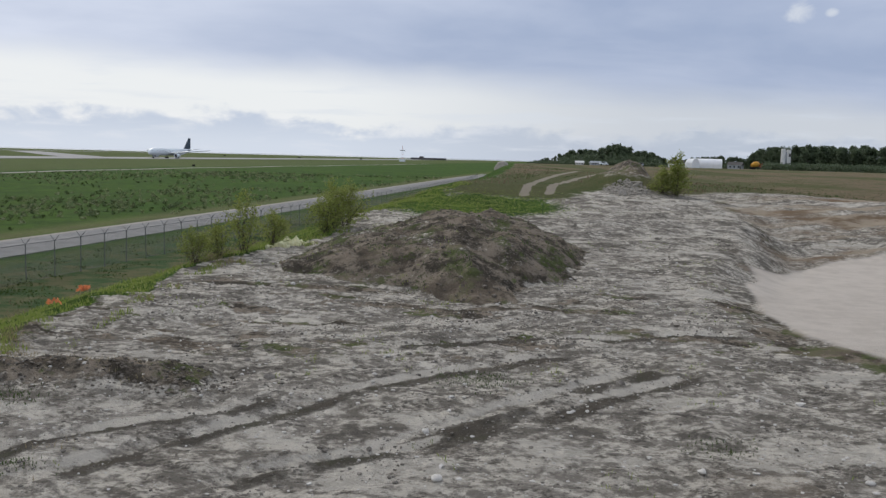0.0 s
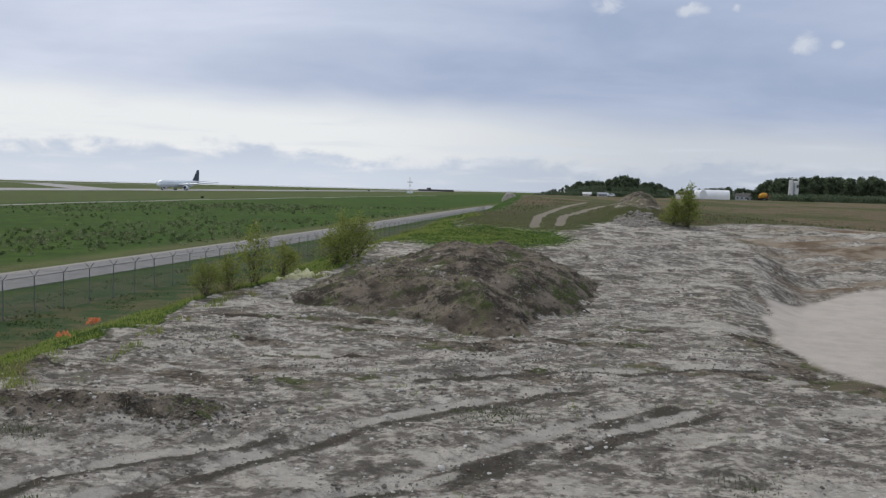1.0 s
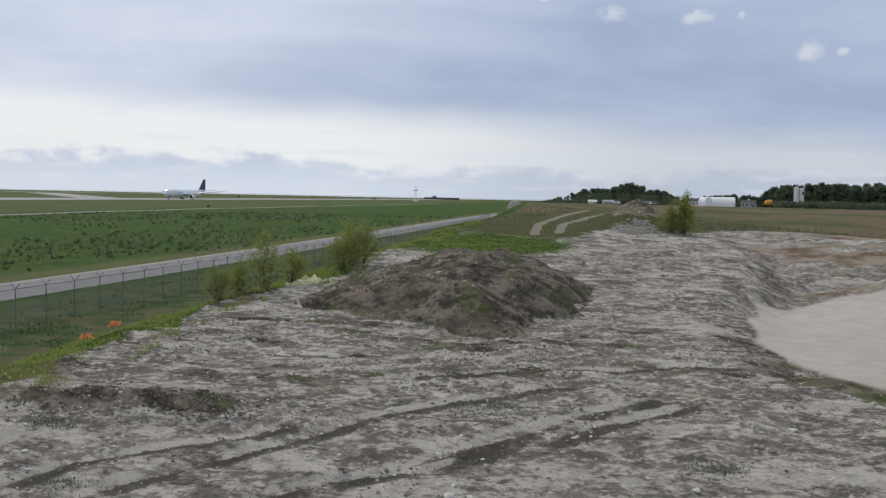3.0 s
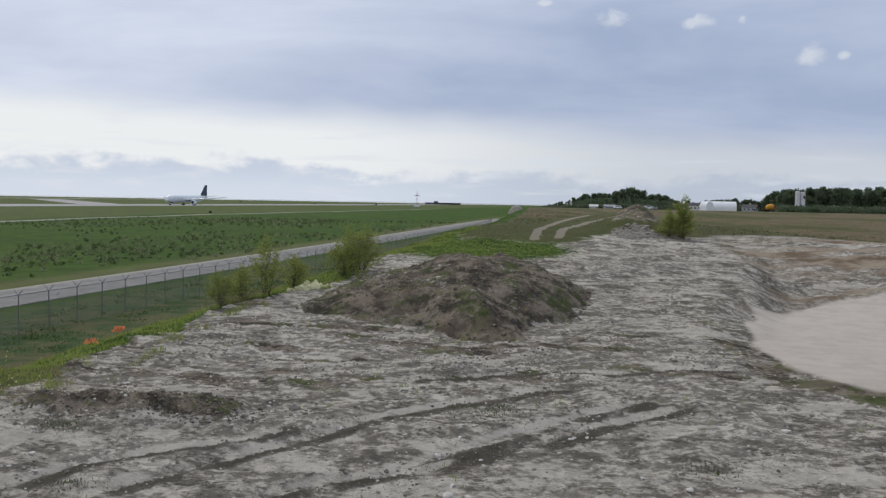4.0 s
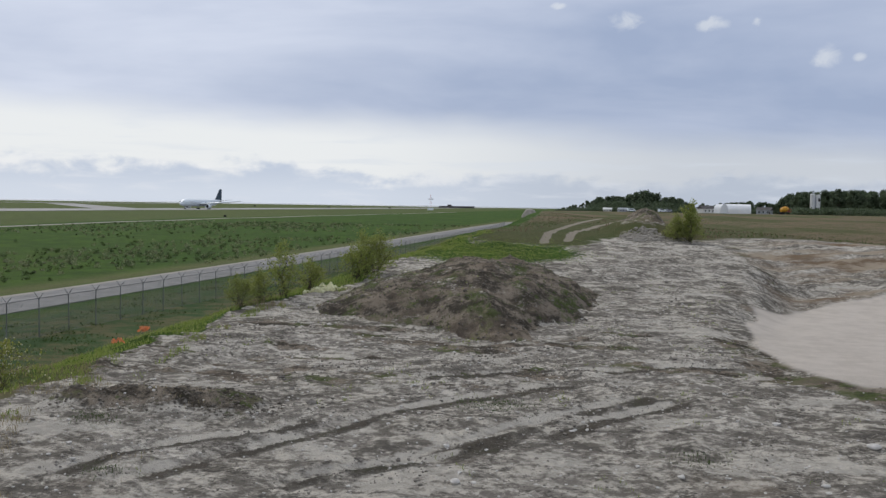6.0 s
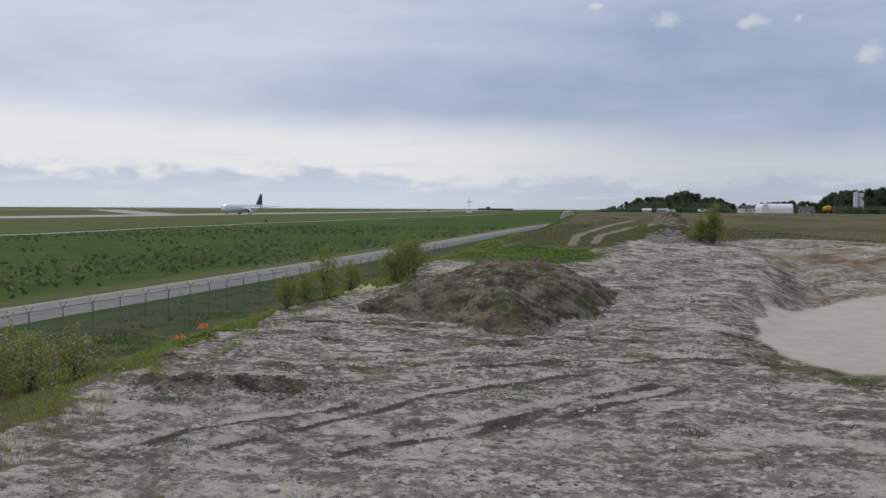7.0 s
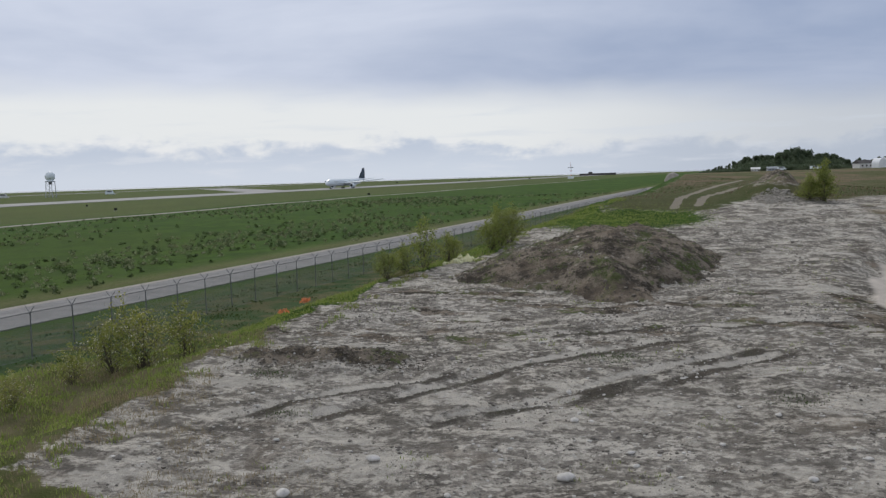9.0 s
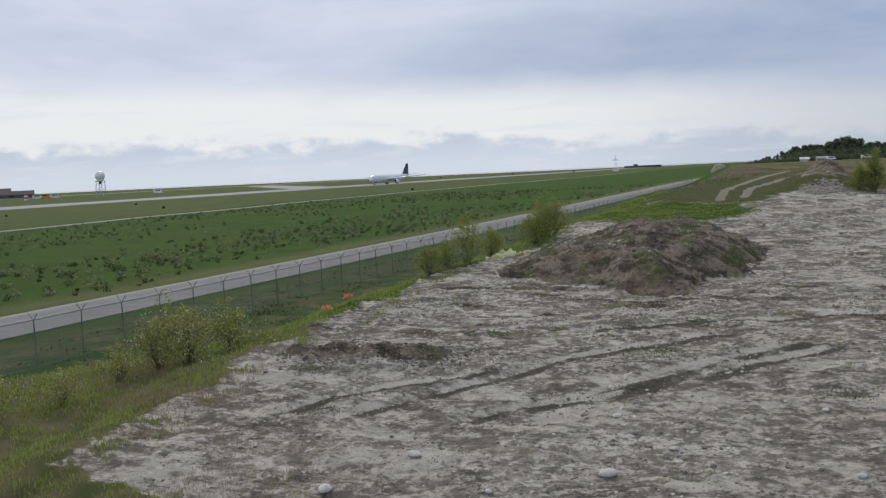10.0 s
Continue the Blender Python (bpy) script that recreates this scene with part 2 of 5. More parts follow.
    green = s.mix(s.attr("dell"), green, dell)
    green = s.mix(s.attr("bents"), green, brown)
    lawn = s.calc("ADD", s.attr("grass"), s.calc("MULTIPLY", s.calc("SUBTRACT", fine, 0.5), 1.0))
    col = s.mix(s.step(lawn, 0.4, 0.6), col, green)
    track = s.calc("ADD", s.attr("track"), s.calc("MULTIPLY", s.calc("SUBTRACT", mid, 0.5), 0.7))
    col = s.mix(s.step(track, 0.4, 0.62), col, (0.27, 0.24, 0.19))
    s.bump(s.calc("ADD", s.calc("MULTIPLY", fine, 0.6), s.noise(34, 4, 0.7)), 1.0, 0.05)
    return s.done(col)


def plain(name, a, b, scale=3.0, roughness=0.8, metallic=0.0, grain=0.25, specular=0.3):
    """A material of two near tones in a cloudy pattern, with a fine grain in relief."""
    s = Shade(name, roughness, metallic, specular)
    fac = s.step(s.calc("ADD", s.calc("MULTIPLY", s.noise(scale, 5), 0.7), s.calc("MULTIPLY", s.noise(scale * 9, 3), 0.3)), 0.38, 0.64)
    if grain:
        s.bump(s.noise(scale * 12, 4), grain, 0.01)
    return s.done(s.mix(fac, a, b))


def leafy(name, a, b, c, through=0.25):
    """Leaves: tones that differ from leaf to leaf."""
    s = Shade(name, 0.6, 0, 0.3)
    r = s.island()
    col = s.mix(s.step(r, 0.0, 0.75), a, b)
    col = s.mix(s.step(r, 0.8, 1.0), col, c)
    col = s.mix(s.calc("MULTIPLY", s.random(), 0.35), col, a)
    s.bsdf.inputs["Subsurface Weight"].default_value = 0.0
    s.done(col)
    thin = s.t.nodes.new("ShaderNodeBsdfTranslucent")
    s.link(col, thin.inputs[0])
    m = s.t.nodes.new("ShaderNodeMixShader")
    m.inputs[0].default_value = through
    s.link(s.bsdf.outputs[0], m.inputs[1])
    s.link(thin.outputs[0], m.inputs[2])
    s.link(m.outputs[0], s.t.nodes["Material Output"].inputs[0])
    return s.mat


def chainlink_material():
    """Woven wire with open diamonds between, two inches wide."""
    s = Shade("chain_link", 0.55, 0.6, 0.4)
    sep = s.t.nodes.new("ShaderNodeSeparateXYZ")
    s.link(s.coord, sep.inputs[0])
    wires = None
    for sign in (1, -1):
        v = s.calc("MULTIPLY", s.calc("ADD", sep.outputs[0], s.calc("MULTIPLY", sep.outputs[2], sign)), 14.0)
        w = s.calc("LESS_THAN", s.calc("FRACT", v), 0.13)
        wires = w if wires is None else s.calc("MAXIMUM", wires, w)
    s.done((0.22, 0.235, 0.24))
    clear = s.t.nodes.new("ShaderNodeBsdfTransparent")
    m = s.t.nodes.new("ShaderNodeMixShader")
    s.link(wires, m.inputs[0])
    s.link(clear.outputs[0], m.inputs[1])
    s.link(s.bsdf.outputs[0], m.inputs[2])
    s.link(m.outputs[0], s.t.nodes["Material Output"].inputs[0])
    return s.mat


GROUND = ground_material()
ASPHALT = plain("worn_road_asphalt", (0.175, 0.170, 0.163), (0.225, 0.220, 0.212), 0.35, 0.9)
CONCRETE = plain("runway_concrete", (0.25, 0.245, 0.238), (0.31, 0.303, 0.293), 0.03, 0.85)
GRAVEL = plain("gravel", (0.27, 0.25, 0.215), (0.33, 0.305, 0.265), 0.8, 0.95)
STEEL = plain("weathered_galvanised_steel", (0.15, 0.155, 0.16), (0.21, 0.215, 0.22), 4.0, 0.55, 0.3)
WIRE = chainlink_material()
BARK = plain("bark", (0.060, 0.048, 0.036), (0.105, 0.088, 0.068), 8.0, 0.9)
LEAF_FAR = leafy("woodland_leaf", (0.075, 0.105, 0.062), (0.105, 0.138, 0.075), (0.12, 0.15, 0.08), 0.5)
LEAF_YOUNG = leafy("young_leaf", (0.190, 0.225, 0.040), (0.31, 0.315, 0.075), (0.52, 0.48, 0.25), 0.45)
LEAF_BUSH = leafy("willow_leaf", (0.175, 0.22, 0.050), (0.29, 0.32, 0.085), (0.38, 0.37, 0.14), 0.55)
CATKIN = plain("pale_catkin", (0.62, 0.58, 0.42), (0.72, 0.69, 0.55), 20.0, 0.8, 0, 0)
BLADE = leafy("grass_blade", (0.165, 0.23, 0.045), (0.285, 0.34, 0.085), (0.46, 0.42, 0.22), 0.5)
DELL = leafy("rank_grass", (0.048, 0.085, 0.022), (0.085, 0.125, 0.035), (0.14, 0.14, 0.06), 0.35)
HEATH = leafy("heath_bent", (0.15, 0.12, 0.075), (0.24, 0.19, 0.12), (0.12, 0.13, 0.055), 0.35)
STRAW = leafy("dry_bent", (0.25, 0.20, 0.11), (0.36, 0.29, 0.18), (0.17, 0.18, 0.06), 0.35)
TUSSOCK = leafy("tussock", (0.045, 0.075, 0.022), (0.075, 0.105, 0.035), (0.12, 0.14, 0.06), 0.35)
PALE_TUSSOCK = leafy("pale_tussock", (0.14, 0.165, 0.075), (0.26, 0.28, 0.145), (0.38, 0.38, 0.25), 0.3)
LOAM_CLOD = plain("loam_clod", (0.10, 0.088, 0.072), (0.22, 0.19, 0.155), 9.0, 0.95)
STONE = plain("pale_stone", (0.48, 0.46, 0.42), (0.64, 0.61, 0.57), 14.0, 0.85)
CLOD = plain("earth_clod", (0.13, 0.117, 0.10), (0.28, 0.255, 0.22), 9.0, 0.95)
WHITE = plain("white_gloss_paint", (0.74, 0.80, 0.83), (0.80, 0.84, 0.86), 0.2, 0.35, 0, 0, 0.5)
TAIL = plain("dark_green_blue_tail_paint", (0.022, 0.042, 0.068), (0.03, 0.055, 0.085), 0.3, 0.35, 0, 0, 0.5)
GREY = plain("grey_paint", (0.30, 0.32, 0.34), (0.38, 0.40, 0.42), 0.4, 0.5, 0, 0)
RUBBER = plain("black_rubber", (0.012, 0.012, 0.013), (0.022, 0.022, 0.023), 3.0, 0.8, 0, 0)
GLASS = plain("dark_window_glass", (0.015, 0.018, 0.022), (0.02, 0.024, 0.03), 1.0, 0.08, 0, 0, 0.6)
FABRIC = plain("white_tent_fabric", (0.82, 0.83, 0.84), (0.88, 0.88, 0.88), 0.3, 0.6)
ORANGE = plain("orange_tape", (0.78, 0.36, 0.18), (0.84, 0.44, 0.25), 6.0, 0.6, 0, 0)
YELLOW = plain("yellow_machine_paint", (0.55, 0.26, 0.025), (0.62, 0.32, 0.04), 1.0, 0.5, 0, 0)
RED = plain("red_paint", (0.42, 0.05, 0.03), (0.5, 0.07, 0.04), 1.0, 0.5, 0, 0)
ROOF = plain("dark_roof", (0.07, 0.065, 0.065), (0.10, 0.095, 0.09), 0.5, 0.8)
CLADDING = plain("pale_cladding", (0.60, 0.60, 0.58), (0.70, 0.70, 0.68), 0.4, 0.7)
FLOWER = plain("cream_flower", (0.66, 0.64, 0.36), (0.74, 0.72, 0.50), 12.0, 0.8, 0, 0)


def water_material():
    s = Shade("sea_water", 0.12, 0, 0.5)
    s.bump(s.noise(0.05, 5, 0.6, (0.3, 1, 1)), 0.25, 0.4)
    return s.done((0.10, 0.13, 0.15))


WATER = water_material()


# ---- mesh helpers ----
def part(name, bm, material, parent=None, label="", smooth=False):
    """Links a bmesh as one mesh object, under a thing or a part."""
    me = bpy.data.meshes.new(name)
    bm.to_mesh(me)
    bm.free()
    me.materials.append(material)
    if smooth:
        me.polygons.foreach_set("use_smooth", [True] * len(me.polygons))
    ob = new(name, me)
    ob.parent = parent
    if label:
        ob["label"] = label
    return ob


def arrays(name, verts, faces, material, smooth=False):
    """One mesh object from arrays of corners and of faces with equally many corners."""
    verts, faces = np.asarray(verts, np.float32), np.asarray(faces, np.int32)
    me = bpy.data.meshes.new(name)
    n, k = faces.shape
    me.vertices.add(len(verts))
    me.vertices.foreach_set("co", verts.ravel())
    me.loops.add(n * k)
    me.loops.foreach_set("vertex_index", faces.ravel())
    me.polygons.add(n)
    me.polygons.foreach_set("loop_start", np.arange(0, n * k, k, dtype=np.int32))
    me.polygons.foreach_set("use_smooth", np.full(n, smooth))
    me.update(calc_edges=True)
    me.materials.append(material)
    return new(name, me)


def box(bm, size, at=(0, 0, 0), bevel=0.0, turn=None):
    """A block with rounded edges, its middle at the place given."""
    m = Matrix.Translation(at) @ (turn or Matrix.Identity(4)) @ Matrix.Diagonal((*size, 1))
    got = bmesh.ops.create_cube(bm, size=1, matrix=m)
    if bevel:
        edges = list({e for v in got["verts"] for e in v.link_edges})
        bmesh.ops.bevel(bm, geom=edges, offset=bevel, segments=2, affect="EDGES", profile=0.5)
    return bm


def tube(bm, a, b, r0, r1=None, sides=8):
    """A tapered round bar from a to b."""
    a, b = Vector(a), Vector(b)
    d = b - a
    m = Matrix.Translation((a + b) / 2) @ d.to_track_quat("Z", "Y").to_matrix().to_4x4()
    bmesh.ops.create_cone(bm, cap_ends=True, segments=sides, radius1=r0, radius2=r0 if r1 is None else r1, depth=d.length, matrix=m)
    return bm


def lathe(bm, outline, sides=24, m=None):
    """Turns (radius, height) pairs round the z axis."""
    m = m or Matrix.Identity(4)
    rings = []
    for r, h in outline:
        if r < 1e-6:
            rings.append([bm.verts.new(m @ Vector((0, 0, h)))])
        else:
            rings.append([bm.verts.new(m @ Vector((r * math.cos(2 * math.pi * i / sides), r * math.sin(2 * math.pi * i / sides), h))) for i in range(sides)])
    for p, q in zip(rings, rings[1:]):
        for i in range(sides):
            j = (i + 1) % sides
            if len(p) == 1 and len(q) > 1:
                bm.faces.new((p[0], q[j], q[i]))
            elif len(q) == 1 and len(p) > 1:
                bm.faces.new((p[i], p[j], q[0]))
            elif len(p) > 1:
                bm.faces.new((p[i], p[j], q[j], q[i]))
    return bm


def slab(bm, outline, low, high, m=None):
    """A flat plate of the outline (x, y) between two heights."""
    m = m or Matrix.Identity(4)
    a = [bm.verts.new(m @ Vector((x, y, low))) for x, y in outline]
    b = [bm.verts.new(m @ Vector((x, y, high))) for x, y in outline]
    n = len(outline)
    bm.faces.new(list(reversed(a)))
    bm.faces.new(b)
    for i in range(n):
        bm.faces.new((a[i], a[(i + 1) % n], b[(i + 1) % n], b[i]))
    return bm


def empty(name, at=(0, 0, 0), turn=0.0, scale=1.0):
    ob = new(name)
    ob.matrix_basis = pose(*at, 0, 0, turn) @ Matrix.Scale(scale, 4)
    return ob


# ---- terrain: heights in metres over the airfield, which lies at z = 0 ----
def fade(a, b, v):
    s = np.clip((v - a) / (b - a), 0.0, 1.0)
    return s * s * (3 - 2 * s)


def hash2(ix, iy, seed):
    h = np.sin(ix * 127.1 + iy * 311.7 + seed * 74.7) * 43758.5453
    return h - np.floor(h)


def lump(x, y, seed=0):
    """Smooth value noise from -1 to 1."""
    ix, iy = np.floor(x), np.floor(y)
    fx, fy = x - ix, y - iy
    fx, fy = fx * fx * (3 - 2 * fx), fy * fy * (3 - 2 * fy)
    a, b = hash2(ix, iy, seed), hash2(ix + 1, iy, seed)
    c, d = hash2(ix, iy + 1, seed), hash2(ix + 1, iy + 1, seed)
    return 2 * ((a * (1 - fx) + b * fx) * (1 - fy) + (c * (1 - fx) + d * fx) * fy) - 1


def rough(x, y, scale, octaves, seed=0, gain=0.5):
    s, amp, k = 0.0, 1.0, 1.0 / scale
    for i in range(octaves):
        c, n = math.cos(0.7 * i + seed), math.sin(0.7 * i + seed)
        s = s + amp * lump((c * x - n * y) * k, (n * x + c * y) * k, seed + 7 * i)
        amp, k = amp * gain, k * 2.03
    return s


def along(x, y, line):
    """Distance from an open line, and the share of its length at the nearest point."""
    best, share = np.full(np.shape(x), 1e9), np.zeros(np.shape(x))
    n = len(line) - 1
    for i, ((x0, y0), (x1, y1)) in enumerate(zip(line, line[1:])):
        dx, dy = x1 - x0, y1 - y0
        s = np.clip(((x - x0) * dx + (y - y0) * dy) / (dx * dx + dy * dy), 0, 1)
        d = np.hypot(x - x0 - s * dx, y - y0 - s * dy)
        share = np.where(d < best, (i + s) / n, share)
        best = np.minimum(best, d)
    return best, share


def inside(x, y, ring):
    """Signed distance to a closed outline, positive within."""
    hit = np.zeros(np.shape(x), bool)
    for (x0, y0), (x1, y1) in zip(ring, ring[1:] + ring[:1]):
        cut = (y0 > y) != (y1 > y)
        with np.errstate(divide="ignore", invalid="ignore"):
            hit ^= cut & (x < (x1 - x0) * (y - y0) / (y1 - y0) + x0)
    d, _ = along(x, y, ring + ring[:1])
    return np.where(hit, d, -d)


HIGH = 9.2   # the eye's usual height over the airfield
CREST = [(-4.3, -30), (-4.4, 6.9), (-4.8, 7.8), (-5.8, 8.05), (-6.45, 8.5), (-6.6, 8.85), (-6.2, 9.5), (-6.2, 11.2), (-6.1, 12.7), (-5.95, 14.1), (-5.15, 16.5), (-4.95, 18.3), (-4.45, 19.7), (-3.75, 21.2), (-3.05, 23.3), (-2.1, 27.5), (-0.5, 31.5), (2.1, 44), (7, 95), (24, 300), (44, 480), (58, 600), (70, 700), (300, 2600), (900, 5000)]
PIT = [(4.8, 16.4), (5.2, 19.5), (6.4, 22.4), (7.6, 24.6), (8.2, 27.2), (8.3, 30), (8.6, 33), (11, 35), (18, 34), (32, 31), (70, 20), (70, 4), (24, 8.8), (10.5, 12.3), (6.2, 14.2)]
SAND = [(5.3, 18.0), (5.85, 20.6), (6.9, 22.9), (8.9, 25.3), (11, 26.6), (16, 27), (24, 25), (40, 16), (40, 6), (20, 9.5), (10, 12.6), (6.0, 14.9), (5.35, 16.2)]
HEAP = [(-3.2, 20.1), (-2.3, 19.2), (-1.5, 18.75), (-0.6, 18.5), (-0.1, 18.05), (0.55, 17.75), (1.05, 17.95), (1.35, 18.8), (2.3, 20.0), (2.85, 21.3), (3.05, 22.6), (2.6, 24.2), (1.4, 25.4), (-0.6, 25.3), (-1.9, 24.0), (-2.9, 22.2)]
RUBBLE = (6.75, 36.8)
RUTS = [
    [(-3.58, 10.4), (-3.18, 10.97), (-2.51, 11.63), (-1.80, 12.29), (-1.03, 13.08), (0.0, 13.83), (0.98, 14.49), (1.9, 14.9)],
    [(-2.14, 10.3), (-1.63, 10.73), (-1.14, 11.13), (-0.31, 11.37), (0.61, 12.12), (1.47, 12.62), (2.62, 13.62), (3.3, 14.0)],
    [(-0.76, 11.35), (-0.41, 11.61), (0.74, 12.63), (1.8, 13.57), (2.69, 14.27)],
    [(-4.42, 10.43), (-4.1, 11.17), (-3.39, 11.75), (-2.61, 12.14), (-1.9, 12.8)],
    [(1.46, 15.71), (2.4, 15.69), (3.3, 15.85), (4.4, 16.1)],
    [(-0.7, 14.97), (0.14, 15.36), (0.8, 15.62), (1.5, 15.75)],
]
RIDGE = [(-5.69, 13.26), (-4.99, 13.14), (-4.45, 13.09), (-3.86, 13.23), (-3.21, 13.16), (-2.6, 13.1)]
ROAD_DIR = math.radians(10.2)


def left_of_road_line(x, y):
    """Metres to the left of a line through the origin that runs as the fence and the road do."""
    return -x * math.cos(ROAD_DIR) + y * math.sin(ROAD_DIR)


def crest_side(x, y):
    """Metres to the left of the bank's crest (negative: on the plateau)."""
    d, _ = along(x, y, CREST)
    return np.where(x < np.interp(y, [p[1] for p in CREST], [p[0] for p in CREST]), d, -d)


def land(x, y):
    """Ground heights and, for the material, the shares of grass, dark soil with painted shade, pale sand and dry heath.
    """
    r = np.hypot(x, y)
    side = crest_side(x, y) + 0.32 * rough(x, y, 1.7, 4, 3, 0.6)
    far = fade(40, 70, r)
    # the dirt plateau climbs away from the eye, then the heath runs on nearly level
    drop = np.where(r < 36, 3.9 - 0.08 * r, 1.02 + 0.0045 * np.clip(r - 226, 0, 480))
    drop = drop + 1.25 * fade(11, 22, x) * fade(30, 50, r) * (1 - 0.85 * fade(70, 260, r))
    drop = drop + 0.03 * np.clip(x - 3.2, 0, 5) * fade(12, 18, r) * (1 - fade(34, 44, r))
    z = HIGH - drop
    pit = inside(x, y, PIT) + 0.3 * rough(x, y, 3, 2, 5)
    floor = HIGH - 2.6 + 1.38 * fade(25.5, 36.5, r)
    sink = fade(-0.5, 1.0, pit)
    z = z * (1 - sink) + floor * sink
    sand = fade(-0.10, 0.10, inside(x, y, SAND) + 0.16 * rough(x, y, 1.3, 3, 9))
    # dumped soil heap
    rimmed = inside(x, y, HEAP) + 0.16 * rough(x, y, 1.1, 3, 10)
    lobe = np.interp(x, [-3.0, -1.6, -0.2, 3.0], [0.5, 0.78, 1.0, 0.98])
    heap = 0.98 * lobe * (1 - np.exp(-np.clip(rimmed, 0, 9) / 1.35)) * (1 + 0.10 * rough(x, y, 1.2, 2, 12))
    # front foot of the heap is coloured darker for the shade there
    toe_shade = np.exp(-((x - 0.55) / 0.75) ** 2 - ((y - 18.35) / 0.55) ** 2)
    dark = fade(-0.10, 0.12, rimmed + 0.08 * rough(x, y, 0.5, 3, 11)) * np.clip(np.interp(x, [-2.6, -0.8, 0.5], [0.62, 0.80, 0.84]) + 0.30 * rough(x, y, 0.8, 4, 26, 0.65) + 0.55 * toe_shade, 0, 1)
    # rubble bank in front of the far bush
    dx, dy = x - RUBBLE[0], y - RUBBLE[1]
    bank = (0.88 * np.exp(-(dx / 0.8) ** 2 - (dy / 1.9) ** 2) + 0.45 * np.exp(-((dx + 1.0) / 0.75) ** 2 - ((dy - 0.3) / 1.9) ** 2)) * (1 + 0.22 * rough(x, y, 0.9, 3, 13))
    # the left bank falls to the airfield
    low = 0.9 * (rough(x, y, 40, 2, 21) * 0.12) * fade(20, 60, r)
    off = left_of_road_line(x, y)
    field = 1.6 * fade(90, 420, r) + low * fade(58, 80, off) + 0.8 * (1 - fade(37, 46, off))
    shelf = 2.8 * (1 - fade(10, 18, y))
    fall = fade(0.4 + shelf, 12.5 + shelf, side)
    zb = z + heap + bank
    zb = zb - 0.35 * fade(0.0, 1.6, side) * (1 - fall)
    z = zb * (1 - fall) + field * fall
    grassy = fade(-0.15, 0.35, side)
    dirt = (1 - grassy) * (1 - fade(0.12, 0.35, bank)) * (1 - fade(33, 37, r + 1.2 * rough(x, y, 4, 3, 31) + 3.0 * (1 - fade(2.5, 5, x))) * (1 - fade(-3.5, 0.5, pit)))
    near = 1 - fade(30, 60, r)
    # ruts, spoil ridge and churned soil
    rutz, rutd, pale_soil = 0.0, 0.0, 0.0
    for i, line in enumerate(RUTS):
        d, s = along(x + 0.05 * rough(x, y, 0.9, 2, 40), y + 0.05 * rough(x, y, 0.8, 2, 41), line)
        ends = fade(0, 0.06, s) * (1 - fade(0.94, 1, s))
        cleat = 0.8 + 0.25 * rough(x, y, 0.5, 2, 44)
        # colour masks: darker on the near lip, paler past the trough
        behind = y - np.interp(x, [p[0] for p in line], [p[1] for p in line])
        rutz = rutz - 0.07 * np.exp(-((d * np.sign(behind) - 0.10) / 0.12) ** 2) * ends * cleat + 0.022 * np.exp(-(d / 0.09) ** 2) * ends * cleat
        pale_soil = pale_soil + np.exp(-((d * np.sign(behind) - 0.2) / 0.10) ** 2) * ends * (0.60 + 0.5 * rough(x, y, 0.6, 3, 48))
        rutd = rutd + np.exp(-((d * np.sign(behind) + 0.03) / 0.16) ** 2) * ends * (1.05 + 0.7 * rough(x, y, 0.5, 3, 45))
    d, s = along(x + 0.15 * rough(x, y, 0.7, 2, 42), y, RIDGE)
    ridge = np.exp(-(d / 0.46) ** 2) * fade(0, 0.1, s) * (1 - fade(0.9, 1, s))
    churn = rough(x, y, 0.9, 5, 51, 0.55)
    clod = np.clip(rough(x, y, 0.19, 3, 61), 0, 1) ** 1.3
    broad = rough(x, y, 4.5, 2, 71)
    zd = 0.06 * broad + 0.030 * churn + 0.022 * clod + rutz + 0.17 * ridge * (1 + 0.5 * rough(x, y, 0.4, 3, 46))
    zd = zd * (1 - 0.85 * sand) + 0.05 * rough(x, 2 * y, 1.6, 4, 75, 0.6) * sink * (1 - sand) + dark * (0.07 * rough(x, y, 0.5, 4, 81) + 0.05 * clod)
    zd = zd + 0.035 * np.sin(4.2 * (y - 0.35 * x) + 1.4 * rough(x, y, 2.2, 3, 73)) * fade(22, 25, r) * (1 - fade(33, 36, r)) * fade(1.5, 4, x) * (1 - sand)
    swell = 0.10 * rough(x, y, 3.0, 3, 91) * np.minimum(1, 8 / np.maximum(r, 8))
    z = z + near * dirt * zd + (1 - dirt) * (swell * (1 - fade(60, 200, r)) + 0.05 * near * rough(x, y, 0.6, 3, 95))
    earth = fade(0.3, 0.6, bank) * (1 - fade(0.9, 1.6, dx + 0.8 * rough(x, y, 0.8, 2, 16)))
    rim, _ = along(x, y, [(5.1, 18.0), (5.2, 16.0), (5.9, 14.7), (10.0, 12.4), (24, 8.6)])
    debris = np.exp(-((rim - 0.25) / 0.35) ** 2) * (0.6 + 0.6 * rough(x, y, 0.6, 3, 17))
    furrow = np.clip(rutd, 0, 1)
    # trampled, darker belt before the heap
    belt_bank_shade = 0.62 * fade(-0.05, 0.75, rough(0.7 * x, 1.5 * y, 0.8, 5, 18, 0.68)) * fade(13.6, 15.0, y) * (1 - fade(18.4, 20, y)) * (1 - sand)
    # pit bank slope: brown soil, with its shade painted in as dark
    belt_bank_shade = belt_bank_shade + 1.9 * sink * (1 - sink) * fade(20, 24, r) * (1 - sand) * (0.7 + 0.5 * rough(x, y, 0.9, 4, 19))
    ochre = sink * (1 - sand) * fade(23, 29, r) * (1 - dark)
